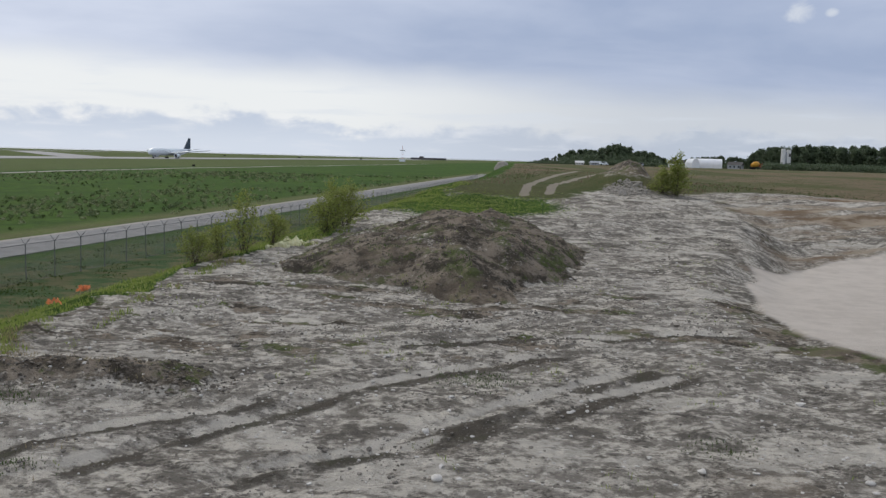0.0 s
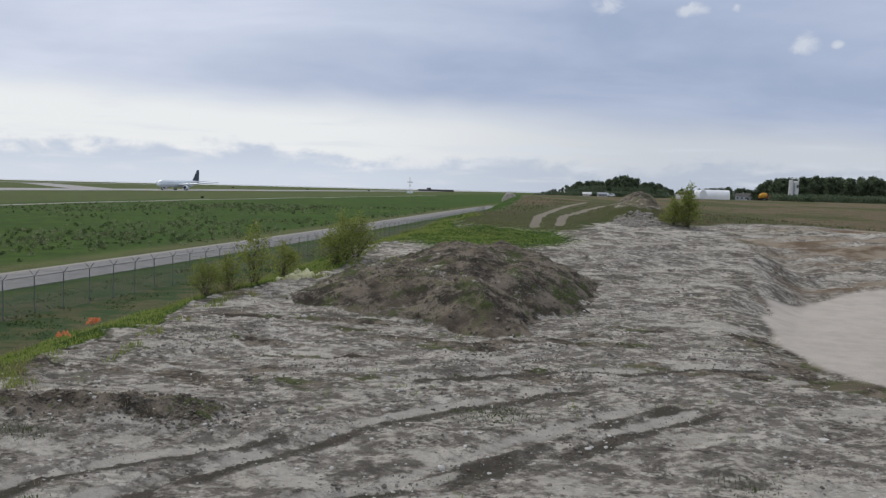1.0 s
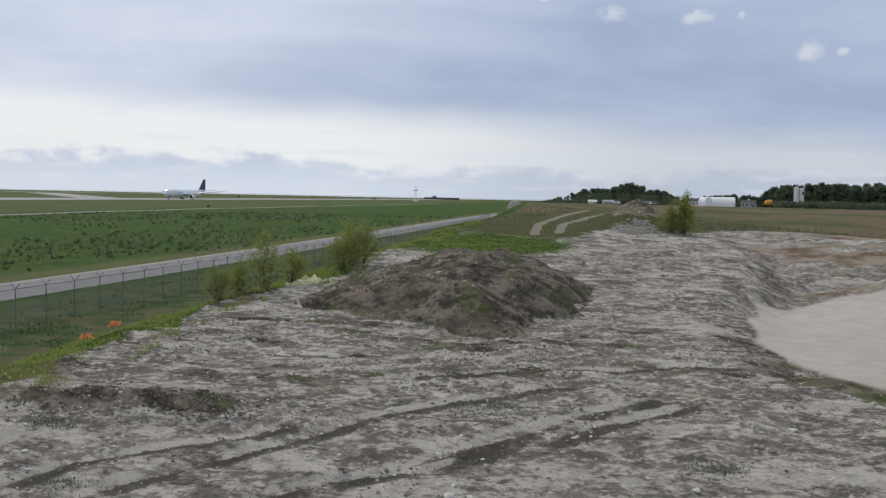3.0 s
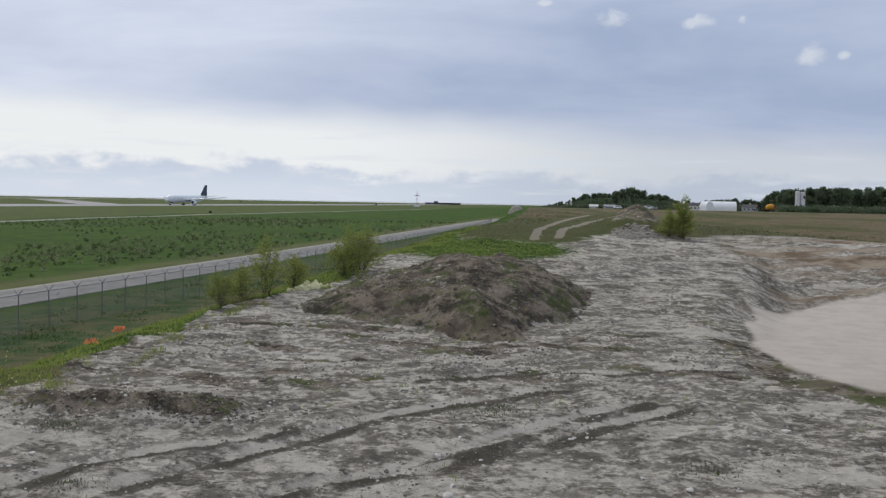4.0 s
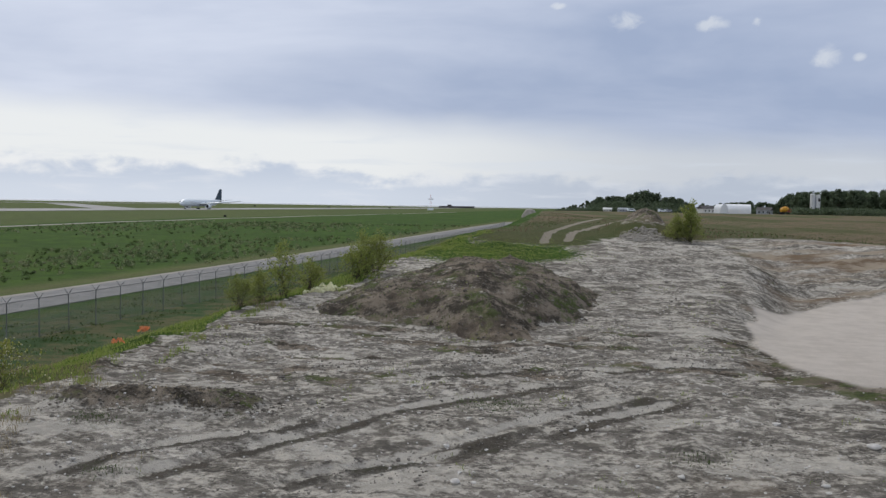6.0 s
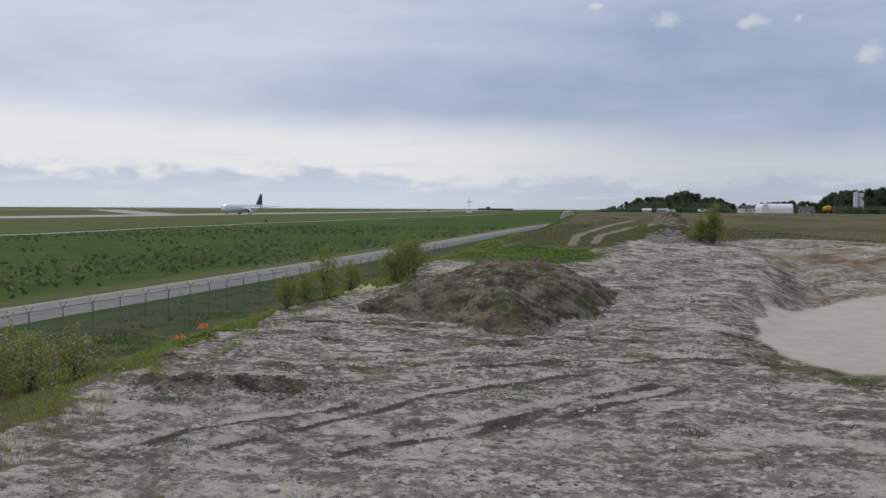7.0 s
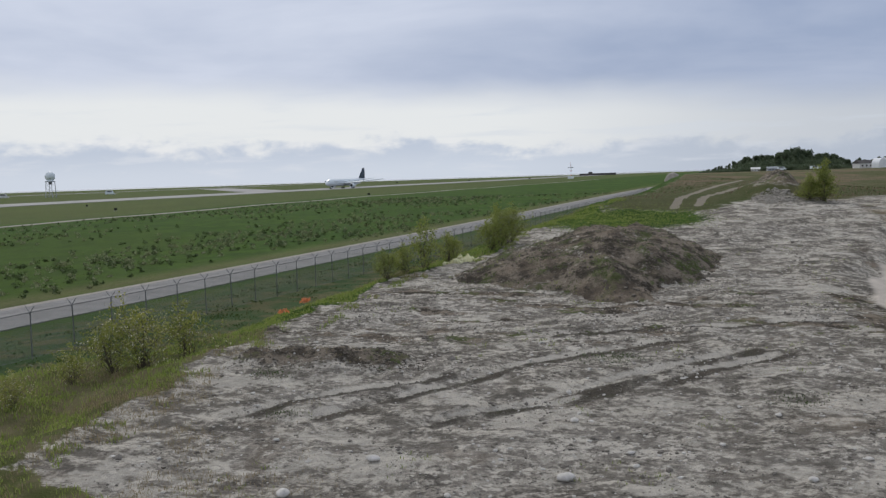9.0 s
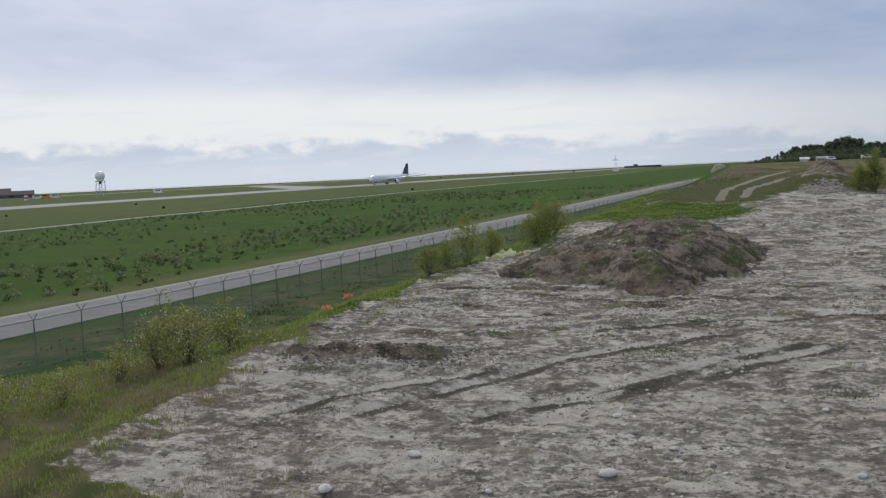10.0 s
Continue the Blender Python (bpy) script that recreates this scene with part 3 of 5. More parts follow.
    loam_shade = np.clip(belt_bank_shade + 0.8 * debris * (1 - sand) + dark + 0.75 * ridge + 0.5 * rutd + 0.55 * earth, 0, 1)
    heath = (1 - dirt) * (1 - grassy) * (1 - 0.7 * earth)
    return z, grassy, loam_shade, sand, heath, dirt, furrow, ochre, np.clip(pale_soil, 0, 1) * (1 - ridge)


# ---- the large structure ----
def ground_height(x, y):
    return float(land(np.array([float(x)]), np.array([float(y)]))[0][0])


TRACKS = [
    [(2.6, 33.2), (2.88, 35.2), (3.5, 39), (4.65, 46.2), (7, 60), (9.65, 73.5), (13, 90)],
    [(3.45, 33.4), (3.7, 35.1), (4.2, 38), (4.9, 41), (7.2, 52), (9.6, 62.7), (12, 73)],
]


def build_ground():
    # rings that widen with distance, finer where the land lies open to the airfield side
    rings = np.concatenate([np.linspace(0.002, 6.5, 15), np.geomspace(6.7, 34, 300), np.geomspace(34.4, 2600, 300)])
    turns = np.radians(np.concatenate([np.arange(-46, 34, 0.125), np.arange(34, 314, 3.5)]))
    n, k = len(rings), len(turns)
    r, a = np.meshgrid(rings, turns, indexing="ij")
    x, y = (r * np.sin(a)).ravel(), (r * np.cos(a)).ravel()
    z, grassy, loam_shade, sand, heath, dirt, furrow, ochre, pale_soil = land(x, y)
    off = left_of_road_line(x, y)
    track = np.zeros_like(x)
    for line in TRACKS:
        d, s = along(x, y, line)
        track = np.maximum(track, np.exp(-(d / (0.13 + 0.0018 * r.ravel())) ** 2) * (1 - fade(0.85, 1, s)))
    side = crest_side(x, y)
    # dry brown bents: at the toe of the bank, along the runway, on the far verge
    toe = np.exp(-((side - 15 + 0.9 * rough(x, y, 5, 2, 14)) / 2.6) ** 2) * fade(14, 17, y) * (r.ravel() < 130)
    bents = np.clip(0.8 * toe + 0.30 * fade(174, 190, off + 6 * rough(x, y, 60, 2, 15)) + 0.5 * np.exp(-((off - 60) / 3.0) ** 2) + 0.8 * fade(-0.6, 0.0, side) * (1 - fade(3.5, 6, side)) * (1 - fade(13, 17, y)), 0, 1)
    dell = (1 - fade(44, 49, off)) * fade(3.0, 8.0, side)
    # young grass round the back of the heap
    patch = np.exp(-(((x - 0.9) / 2.7) ** 2 + ((y - 30.2) / 3.0) ** 2)) * fade(26, 28, y)
    grassy = np.clip(grassy + 1.2 * patch, 0, 1)
    heath = heath * (1 - patch)
    verts = np.stack([x, y, z], 1)
    i, j = np.meshgrid(np.arange(n - 1), np.arange(k), indexing="ij")
    j2 = (j + 1) % k
    faces = np.stack([i * k + j, (i + 1) * k + j, (i + 1) * k + j2, i * k + j2], -1).reshape(-1, 4)
    ob = arrays("ground", verts, faces[:, ::-1], GROUND, True)
    for name, v in (("grass", grassy), ("loam_shade", loam_shade), ("sand", sand), ("heath", heath), ("track", track), ("bents", bents), ("dell", dell), ("furrow", furrow), ("ochre", ochre), ("pale_soil", pale_soil)):
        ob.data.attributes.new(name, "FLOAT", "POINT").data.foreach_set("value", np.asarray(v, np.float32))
    return tagged(ob, "grey churned dirt plateau above a wide green airfield", "ground", kind="structure")


build_ground()


def strip(name, d0, d1, s0, s1, material, label, lift, category, turn=ROAD_DIR, shift=0.0, steps=140):
    """A paved strip between two distances from the road line, with a thickness, laid on the ground."""
    s = np.geomspace(max(s0, 1), s1, steps) if s0 > 0 else np.linspace(s0, s1, steps)
    c, n = math.cos(turn), math.sin(turn)
    cross = np.linspace(0, 1, 5)
    rows = []
    for t in cross:
        d = d0 + (d1 - d0) * t + shift
        x, y = s * n - d * c, s * c + d * n
        rows.append(np.stack([x, y, land(x, y)[0] + lift + 0.02 * (1 - (2 * t - 1) ** 2)], 1))
    top = np.concatenate(rows)
    low = top - (0, 0, 0.25 + lift)
    m = len(s)
    faces = []
    for q in range(4):
        for i in range(m - 1):
            faces.append((q * m + i, (q + 1) * m + i, (q + 1) * m + i + 1, q * m + i + 1))
    base = len(top)
    for q in (0, 4):
        for i in range(m - 1):
            f = (q * m + i, q * m + i + 1, base + q * m + i + 1, base + q * m + i)
            faces.append(f if q == 0 else f[::-1])
    ob = arrays(name, np.concatenate([top, low]), np.array(faces)[:, ::-1], material)
    return tagged(ob, label, category, kind="structure")


strip("road", 48.6, 56.4, 8, 430, ASPHALT, "pale grey worn asphalt perimeter road beside the fence", 0.06, "road")
strip("verge", 56.4, 57.6, 8, 430, GRAVEL, "narrow gravel verge along the perimeter road", 0.03, "verge")
strip("service_track", 170, 174, 30, 900, GRAVEL, "pale bleached track through the airfield grass", 0.05, "track")


def water():
    bm = bmesh.new()
    slab(bm, [(-4600, 1500), (-900, 2150), (300, 2300), (2600, 2400), (2600, 4300), (0, 4900), (-2600, 4200), (-4600, 2400)], 0.2, 0.9)
    return tagged(part("water", bm, WATER), "bright strip of open sea at the horizon", "sea", kind="structure")


water()


# ---- fence between the bank and the road ----
def fence():
    root = tagged(empty("fence"), "galvanised chain-link security fence with outward and inward barbed-wire arms", "fence")
    post_mesh = bmesh.new()
    tube(post_mesh, (0, 0, -0.4), (0, 0, 2.38), 0.034, 0.032, 8)
    arm_mesh = bmesh.new()
    for sign in (-1, 1):
        tube(arm_mesh, (0, 0, 2.34), (0.30 * sign, 0, 2.70), 0.022, 0.018, 6)
    posts, c, n = [], math.cos(ROAD_DIR), math.sin(ROAD_DIR)
    first = None
    tops = []
    for i in range(78):
        s, d = 18 + 3.05 * i, 35.2
        x, y = s * n - d * c, s * c + d * n
        z = ground_height(x, y)
        tilt = random.uniform(-1.3, 1.3)
        m = pose(x, y, z, tilt, random.uniform(-1, 1), -10.2)
        tops.append((x, y, z))
        if first is None:
            post = part("post", post_mesh, STEEL, root)
            arm = part("barbed_wire_arm", arm_mesh, STEEL, post)
            first = (post, arm)
        else:
            post = new("post", first[0].data)
            post.parent = root
            arm = new("barbed_wire_arm", first[1].data)
            arm.parent = post
        post.matrix_basis = m
    for name, dx, h, r in (("top_rail", 0, 2.36, 0.026), ("bottom_wire", 0, 0.08, 0.008), ("barbed_wire", -0.28, 2.67, 0.006), ("barbed_wire", 0.28, 2.67, 0.006), ("barbed_wire", 0.16, 2.53, 0.006), ("barbed_wire", -0.16, 2.53, 0.006)):
        bm = bmesh.new()
        for (xa, ya, za), (xb, yb, zb) in zip(tops, tops[1:]):
            tube(bm, (xa + dx * c, ya - dx * n, za + h), (xb + dx * c, yb - dx * n, zb + h), r, r, 5)
        part(name, bm, STEEL, root)
    # the woven mesh hangs just behind the posts
    m = len(tops)
    v, f = [], []
    for i, (x, y, z) in enumerate(tops):
        v += [(3.05 * i, 0, z + 0.05), (3.05 * i, 0, z + 2.34)]
    for i in range(m - 1):
        f.append((2 * i, 2 * i + 2, 2 * i + 3, 2 * i + 1))
    net = arrays("chain_link_mesh", v, f, WIRE)
    x0, y0, _ = tops[0]
    net.parent = root
    net.matrix_basis = pose(x0 - 0.05 * c, y0 + 0.05 * n, 0, 0, 0, 90 - 10.2)


fence()


# ---- the aircraft on the runway ----
def loft(bm, rings, sides=28):
    """A closed skin over rings of (y, centre z, half width, half height)."""
    made = []
    for y, zc, w, h in rings:
        made.append([bm.verts.new((w * math.cos(2 * math.pi * i / sides), y, zc + h * math.sin(2 * math.pi * i / sides))) for i in range(sides)])
    for p, q in zip(made, made[1:]):
        for i in range(sides):
            j = (i + 1) % sides
            bm.faces.new((p[i], q[i], q[j], p[j]))
    bm.faces.new(made[0])
    bm.faces.new(list(reversed(made[-1])))
    return bm


def wing_shape(bm, root, tip, root_chord, tip_chord, thick):
    """A tapered, swept aerofoil from the root's leading edge to the tip's."""
    prof = [(0, 0), (0.08, 0.45), (0.3, 0.6), (0.65, 0.4), (1, 0.03), (1, -0.03), (0.6, -0.25), (0.3, -0.4), (0.08, -0.3)]
    rings = []
    for (x, y, z), ch, th in ((root, root_chord, thick), (tip, tip_chord, thick * 0.32)):
        rings.append([bm.verts.new((x, y - u * ch, z + w * th)) for u, w in prof])
    n = len(prof)
    for i in range(n):
        bm.faces.new((rings[0][i], rings[0][(i + 1) % n], rings[1][(i + 1) % n], rings[1][i]))
    bm.faces.new(list(reversed(rings[0])))
    bm.faces.new(rings[1])
    bmesh.ops.recalc_face_normals(bm, faces=bm.faces)
    return bm


def airliner():
    # nose towards +y, wheels on z = 0, 63 m long
    root = tagged(empty("airliner", (-222.0, 800.0, ground_height(-222, 800) + 0.18), 163),
                  "white twin-engined airliner with a dark tail fin on the runway", "airplane")
    bm = bmesh.new()
    loft(bm, [(31.5, 4.3, 0.15, 0.15), (31.0, 4.4, 0.9, 0.8), (29.8, 4.7, 1.7, 1.55), (28, 5.0, 2.4, 2.3), (25.5, 5.2, 2.85, 2.85), (22, 5.3, 3.0, 3.0),
              (-10, 5.3, 3.0, 3.0), (-17, 5.6, 2.75, 2.7), (-23, 6.2, 2.0, 2.0), (-28, 6.8, 1.15, 1.25), (-31, 7.2, 0.45, 0.55), (-31.6, 7.25, 0.12, 0.2)])
    body = part("fuselage", bm, WHITE, root, "glossy white fuselage", True)
    bm = bmesh.new()
    for sgn in (-1, 1):
        box(bm, (0.10, 1.6, 0.55), (1.98 * sgn, 28.7, 6.15), 0.04, Matrix.Rotation(-0.42 * sgn, 4, "Z"))
    box(bm, (2.6, 0.1, 0.55), (0, 29.35, 6.05), 0.04, Matrix.Rotation(-0.5, 4, "X"))
    part("cockpit_window", bm, GLASS, body, "dark cockpit windows")
    for sgn in (-1, 1):
        bm = bmesh.new()
        wing_shape(bm, (2.2 * sgn, 8.5, 4.1), (30.0 * sgn, -10.5, 7.0), 12.5, 2.2, 1.5)
        part("wing", bm, WHITE, root, "pale grey swept wing", True)
        bm = bmesh.new()
        wing_shape(bm, (1.0 * sgn, -23.5, 7.0), (9.8 * sgn, -30.0, 8.2), 6.2, 2.0, 0.6)
        part("tailplane", bm, WHITE, root, "", True)
        bm = bmesh.new()
        m = Matrix.Translation((9.8 * sgn, 7.5, 2.35)) @ Matrix.Rotation(radians(90), 4, "X")
        lathe(bm, [(0.0, 1.0), (1.25, 0.9), (1.45, -0.2), (1.75, 0.0), (1.88, 1.6), (1.7, 3.6), (1.15, 5.2), (0.6, 5.6), (0.0, 6.4)], 24, m)
        engine = part("engine", bm, WHITE, root, "", True)
        bm = bmesh.new()
        lathe(bm, [(0.0, -0.35), (0.3, 0.1), (1.36, 0.35), (1.40, 0.2)], 24, m)
        part("fan", bm, RUBBER, engine, "dark engine intake")
        bm = bmesh.new()
        box(bm, (0.4, 4.0, 1.4), (9.8 * sgn, 4.2, 4.2), 0.1)
        part("pylon", bm, GREY, root)
    bm = bmesh.new()
    prof = [(-20.5, 8.0), (-27.5, 17.2), (-30.6, 17.2), (-30.2, 8.0)]
    a = [bm.verts.new((0.35 * (1 if z < 10 else 0.4), y, z)) for y, z in prof]
    b = [bm.verts.new((-0.35 * (1 if z < 10 else 0.4), y, z)) for y, z in prof]
    bm.faces.new(a)
    bm.faces.new(list(reversed(b)))
    for i in range(4):
        j = (i + 1) % 4
        bm.faces.new((a[j], a[i], b[i], b[j]))
    part("tail_fin", bm, TAIL, root, "dark blue-green tail fin with a pale emblem")
    for name, x, y, wheels in (("nose_gear", 0, 24.5, [(-0.4, 0), (0.4, 0)]), ("main_gear", -5.0, -2.5, [(-0.7, 0.8), (0.7, 0.8), (-0.7, -0.8), (0.7, -0.8)]), ("main_gear", 5.0, -2.5, [(-0.7, 0.8), (0.7, 0.8), (-0.7, -0.8), (0.7, -0.8)])):
        bm = bmesh.new()
        tube(bm, (x, y, 0.6), (x, y, 3.2), 0.17, 0.2, 8)
        box(bm, (0.1, 1.6, 1.2), (x + 0.5, y + 0.2, 2.4), 0.03)
        gear = part(name, bm, GREY, root)
        for wx, wy in wheels:
            bm = bmesh.new()
            m = Matrix.Translation((x + wx - 0.22, y + wy, 0.62)) @ Matrix.Rotation(radians(90), 4, "Y")
            lathe(bm, [(0.0, 0.05), (0.3, 0.02), (0.55, 0.0), (0.62, 0.1), (0.62, 0.34), (0.55, 0.44), (0.3, 0.42), (0, 0.4)], 16, m)
            part("wheel", bm, RUBBER, gear)
    bm = bmesh.new()
    for sgn in (-1, 1):
        for i in range(58):
            y = 23 - i * 0.78
            if 1.5 < y < 3:
                continue
            box(bm, (0.03, 0.28, 0.38), (2.965 * sgn, y, 5.85))
    tagged(part("cabin_windows", bm, GLASS, body, "row of dark cabin windows"), kind="stuff")


airliner()


# ---- runway and taxiways ----
strip("runway", 338, 402, 20, 2400, CONCRETE, "pale concrete runway across the airfield", 0.15, "runway", steps=60)
strip("taxiway", 880, 925, 200, 1900, CONCRETE, "pale taxiway beyond the runway", 0.15, "taxiway", steps=40)
strip("taxiway_link", -114, -76, 712, 1450, CONCRETE, "pale link taxiway that leaves the runway", 0.15, "taxiway", math.radians(-27.0), steps=40)



# ---- foliage builders ----
def leaf_cloud(rng, points, size, droop=0.3, slim=0.55):
    """Diamond leaves of random turn at the points: corners and faces."""
    n = len(points)
    d = rng.normal(size=(n, 3))
    d[:, 2] -= droop
    d /= np.linalg.norm(d, axis=1)[:, None]
    o = np.cross(d, rng.normal(size=(n, 3)))
    o /= np.linalg.norm(o, axis=1)[:, None]
    s = (size * rng.uniform(0.6, 1.35, n))[:, None]
    v = np.stack([points, points + d * s * 0.5 + o * s * slim * 0.5, points + d * s, points + d * s * 0.5 - o * s * slim * 0.5], 1)
    return v.reshape(-1, 3), np.arange(4 * n).reshape(n, 4)


def limbs(bm, rng, base, top, radius, count, spread, start=0.15):
    """A bent, tapered stem with side limbs. Returns the points at which leaves sit."""
    base, top = Vector(base), Vector(top)
    knots = [base.lerp(top, i / 6) + Vector((rng.normal() * 0.03, rng.normal() * 0.03, 0)) * (top - base).length * (0 < i < 6) for i in range(7)]
    for i, (a, b) in enumerate(zip(knots, knots[1:])):
        tube(bm, a, b, radius * (1 - i / 6.6), radius * (1 - (i + 1) / 6.6), 6)
    tips = [knots[-1]]
    for i in range(count):
        s = start + (1 - start) * (i + rng.uniform(0, 1)) / count
        k = min(int(s * 6), 5)
        a = knots[k].lerp(knots[k + 1], s * 6 - k)
        ang, out = rng.uniform(0, 2 * math.pi), spread * (1.15 - s) * rng.uniform(0.6, 1.1)
        b = a + Vector((math.cos(ang) * out, math.sin(ang) * out, out * rng.uniform(0.5, 1.1)))
        tube(bm, a, b, radius * 0.45 * (1.1 - s), radius * 0.12, 5)
        tips += [a.lerp(b, q) for q in (0.35, 0.55, 0.75, 0.9, 1.0)]
    return tips


def sapling(seed, height, spread, stems, leaves, leaf, material, catkins=0, start=0.12, thin=1.0):
    """A young broadleaf bush or tree: stems, leaves and, on some, pale catkins."""
    rng = np.random.default_rng(seed)
    root = empty("sapling")
    bm, tips = bmesh.new(), []
    for i in range(stems):
        a = rng.uniform(0, 2 * math.pi)
        lean = spread * 0.45 * rng.uniform(0.2, 1) if stems > 1 else 0.03
        h = height * (1 if i == 0 else rng.uniform(0.6, 0.95))
        tips += limbs(bm, rng, (0.04 * math.cos(a), 0.04 * math.sin(a), -0.08), (lean * math.cos(a), lean * math.sin(a), h), (0.012 * height + 0.004) * thin, 11, spread, start)
    part("stem", bm, BARK, root)
    tips = np.array([tuple(p) for p in tips])
    pts = tips[rng.integers(0, len(tips), leaves)] + rng.normal(size=(leaves, 3)) * leaf * 0.9
    ob = tagged(arrays("leaves", *leaf_cloud(rng, pts, leaf), material), kind="stuff")
    ob.parent = root
    if catkins:
        pts = tips[rng.integers(0, len(tips), catkins)] + rng.normal(size=(catkins, 3)) * leaf * 0.6
        ob = arrays("blossom", *leaf_cloud(rng, pts, leaf * 0.8, 0.5, 0.5), CATKIN)
        tagged(ob, kind="stuff").parent = root
    return root


def tree(seed, height, width, leaves):
    """A woodland tree: trunk, limbs and an uneven crown of leaf clumps with gaps."""
    rng = np.random.default_rng(seed)
    root = empty("tree")
    bm = bmesh.new()
    tips = limbs(bm, rng, (0, 0, -0.4), (0.3, 0.2, height * 0.86), height * 0.02, 14, width * 0.5, 0.2)
    part("trunk", bm, BARK, root)
    tips = np.array([tuple(p) for p in tips])
    lobes = tips[rng.integers(0, len(tips), 26)]
    pts = lobes[rng.integers(0, len(lobes), leaves)]
    q = rng.normal(size=(leaves, 3))
    q /= np.linalg.norm(q, axis=1)[:, None]
    pts = pts + q * (width * rng.uniform(0.05, 0.17, leaves))[:, None]
    pts[:, 2] = np.maximum(pts[:, 2], 0.12 * height + rng.uniform(0, 0.4, leaves))
    ob = arrays("crown", *leaf_cloud(rng, pts, height * 0.055, 0.2, 0.8), LEAF_FAR)
    tagged(ob, kind="stuff").parent = root
    return root


def polar(az, r):
    return r * math.sin(radians(az)), r * math.cos(radians(az))


# ---- saplings and bushes along the bank ----
def place_saplings():
    young = sapling(1, 1.25, 0.80, 9, 2000, 0.046, LEAF_YOUNG, 420, 0.03, 0.5)
    young2 = sapling(2, 1.05, 0.72, 8, 1500, 0.046, LEAF_YOUNG, 300, 0.03, 0.5)
    slim = sapling(3, 1.15, 0.55, 5, 1600, 0.045, LEAF_BUSH, 0, 0.05, 0.6)
    thick = sapling(4, 1.0, 0.62, 10, 2600, 0.045, LEAF_BUSH, 0, 0.04, 0.6)
    spots = [
        (young, -7.5, 13.75, 1.0, "young poplar sapling with pale catkins on the grassy bank top"),
        (young, -7.9, 13.45, 0.8, "young poplar sapling with pale catkins on the grassy bank top"),
        (young2, -7.05, 14.6, 0.95, "young poplar sapling with cream catkins beside the dirt edge"),
        (young2, -8.1, 12.6, 0.6, "low leafy sapling in the bank grass"),
        (young2, -8.4, 11.4, 0.55, "low leafy sapling in the bank grass"),
        (young2, -8.9, 10.4, 0.7, "low leafy sapling in the bank grass"),
        (slim, -4.1, 21.8, 1.1, "narrow pointed sapling on the edge of the bank"),
        (thick, -3.7, 22.8, 0.8, "rounded green bush on the edge of the bank"),
        (thick, -4.75, 20.3, 0.7, "low green bush on the edge of the bank"),
        (thick, -4.45, 21.0, 0.72, "low green bush on the edge of the bank"),
        (thick, -2.75, 24.4, 0.9, "dense upright green bush on the bank edge"),
        (thick, -2.4, 25.4, 1.1, "dense upright green bush on the bank edge"),
        (slim, -2.6, 24.9, 1.0, "slender green bush on the bank edge"),
    ]
    used = set()
    for i, (ob, x, y, s, label) in enumerate(spots):
        if ob not in used:
            used.add(ob)
            k = ob
        else:
            k = copy_thing(ob, Matrix.Identity(4))
        k.matrix_basis = pose(x, y, ground_height(x, y) - 0.03, 0, 0, 67 * i) @ Matrix.Scale(s, 4)
        tagged(k, label, "sapling", "saplings on the bank")
    bush = sapling(9, 1.5, 0.55, 10, 3000, 0.06, LEAF_BUSH, 0, 0.02, 0.6)
    bush.name = "willow_bush"
    x, y = polar(12.8, 35.3)
    bush.matrix_basis = pose(x, y, ground_height(x, y) - 0.05)
    tagged(bush, "tall bright green willow bush beside the rubble bank", "bush", "willows by the rubble bank")
    x, y = polar(12.05, 35.1)
    low = copy_thing(bush, Matrix.Identity(4))
    low.matrix_basis = pose(x, y, ground_height(x, y) - 0.05, 0, 0, 130) @ Matrix.Diagonal((0.95, 0.95, 0.66, 1))
    tagged(low, "low rounded green willow bush beside a taller one", "bush", "willows by the rubble bank")


place_saplings()


# ---- distant woodland, tents and yard on the heath ----
def wood_top(az):
    """How far the treetops stand over the eye's level, in degrees."""
    return float(np.interp(az, [5.4, 6.1, 6.8, 7.4, 7.7, 8.5, 9.4, 10.5, 11.25, 12.3, 12.7, 13.5, 13.7, 14.1, 14.7, 15.9, 17.0, 17.5, 17.8, 18.3, 18.9, 20, 20.9, 22.1, 24, 30],
                           [-0.2, 0.04, 0.19, 0.40, 0.58, 0.62, 0.77, 0.96, 0.73, 0.64, 0.42, 0.17, 0.36, 0.19, 0.38, 0.44, 0.45, 0.37, 0.57, 0.90, 1.03, 1.11, 1.18, 1.18, 1.15, 1.1]))


def woods():
    kinds = [tree(20 + i, 10.0, w, 1400) for i, w in enumerate((7.5, 6.0, 8.5, 5.0))]
    fresh = list(kinds)
    rng = random.Random(5)
    az = 5.4
    while az < 29:
        for row in range(3):
            a = az + rng.uniform(-0.15, 0.15)
            r = rng.uniform(640, 700) + 22 * row if a < 17.5 else rng.uniform(570, 620) + 22 * row
            x, y = polar(a, r)
            want = r * math.tan(radians(wood_top(a))) + HIGH - ground_height(x, y)
            h = max(2.6, want * (rng.uniform(0.88, 1.08) if row else rng.uniform(0.55, 0.95)))
            ob = fresh.pop() if fresh else copy_thing(rng.choice(kinds), Matrix.Identity(4))
            ob.matrix_basis = pose(x, y, ground_height(x, y) - 0.1, 0, 0, rng.uniform(0, 360)) @ Matrix.Diagonal((h / 10 * rng.uniform(0.9, 1.5), h / 10 * rng.uniform(0.9, 1.5), h / 10, 1))
            tagged(ob, "dark green broadleaf tree at the edge of distant woodland", "tree", "trees of the distant wood")
        az += 0.29


woods()


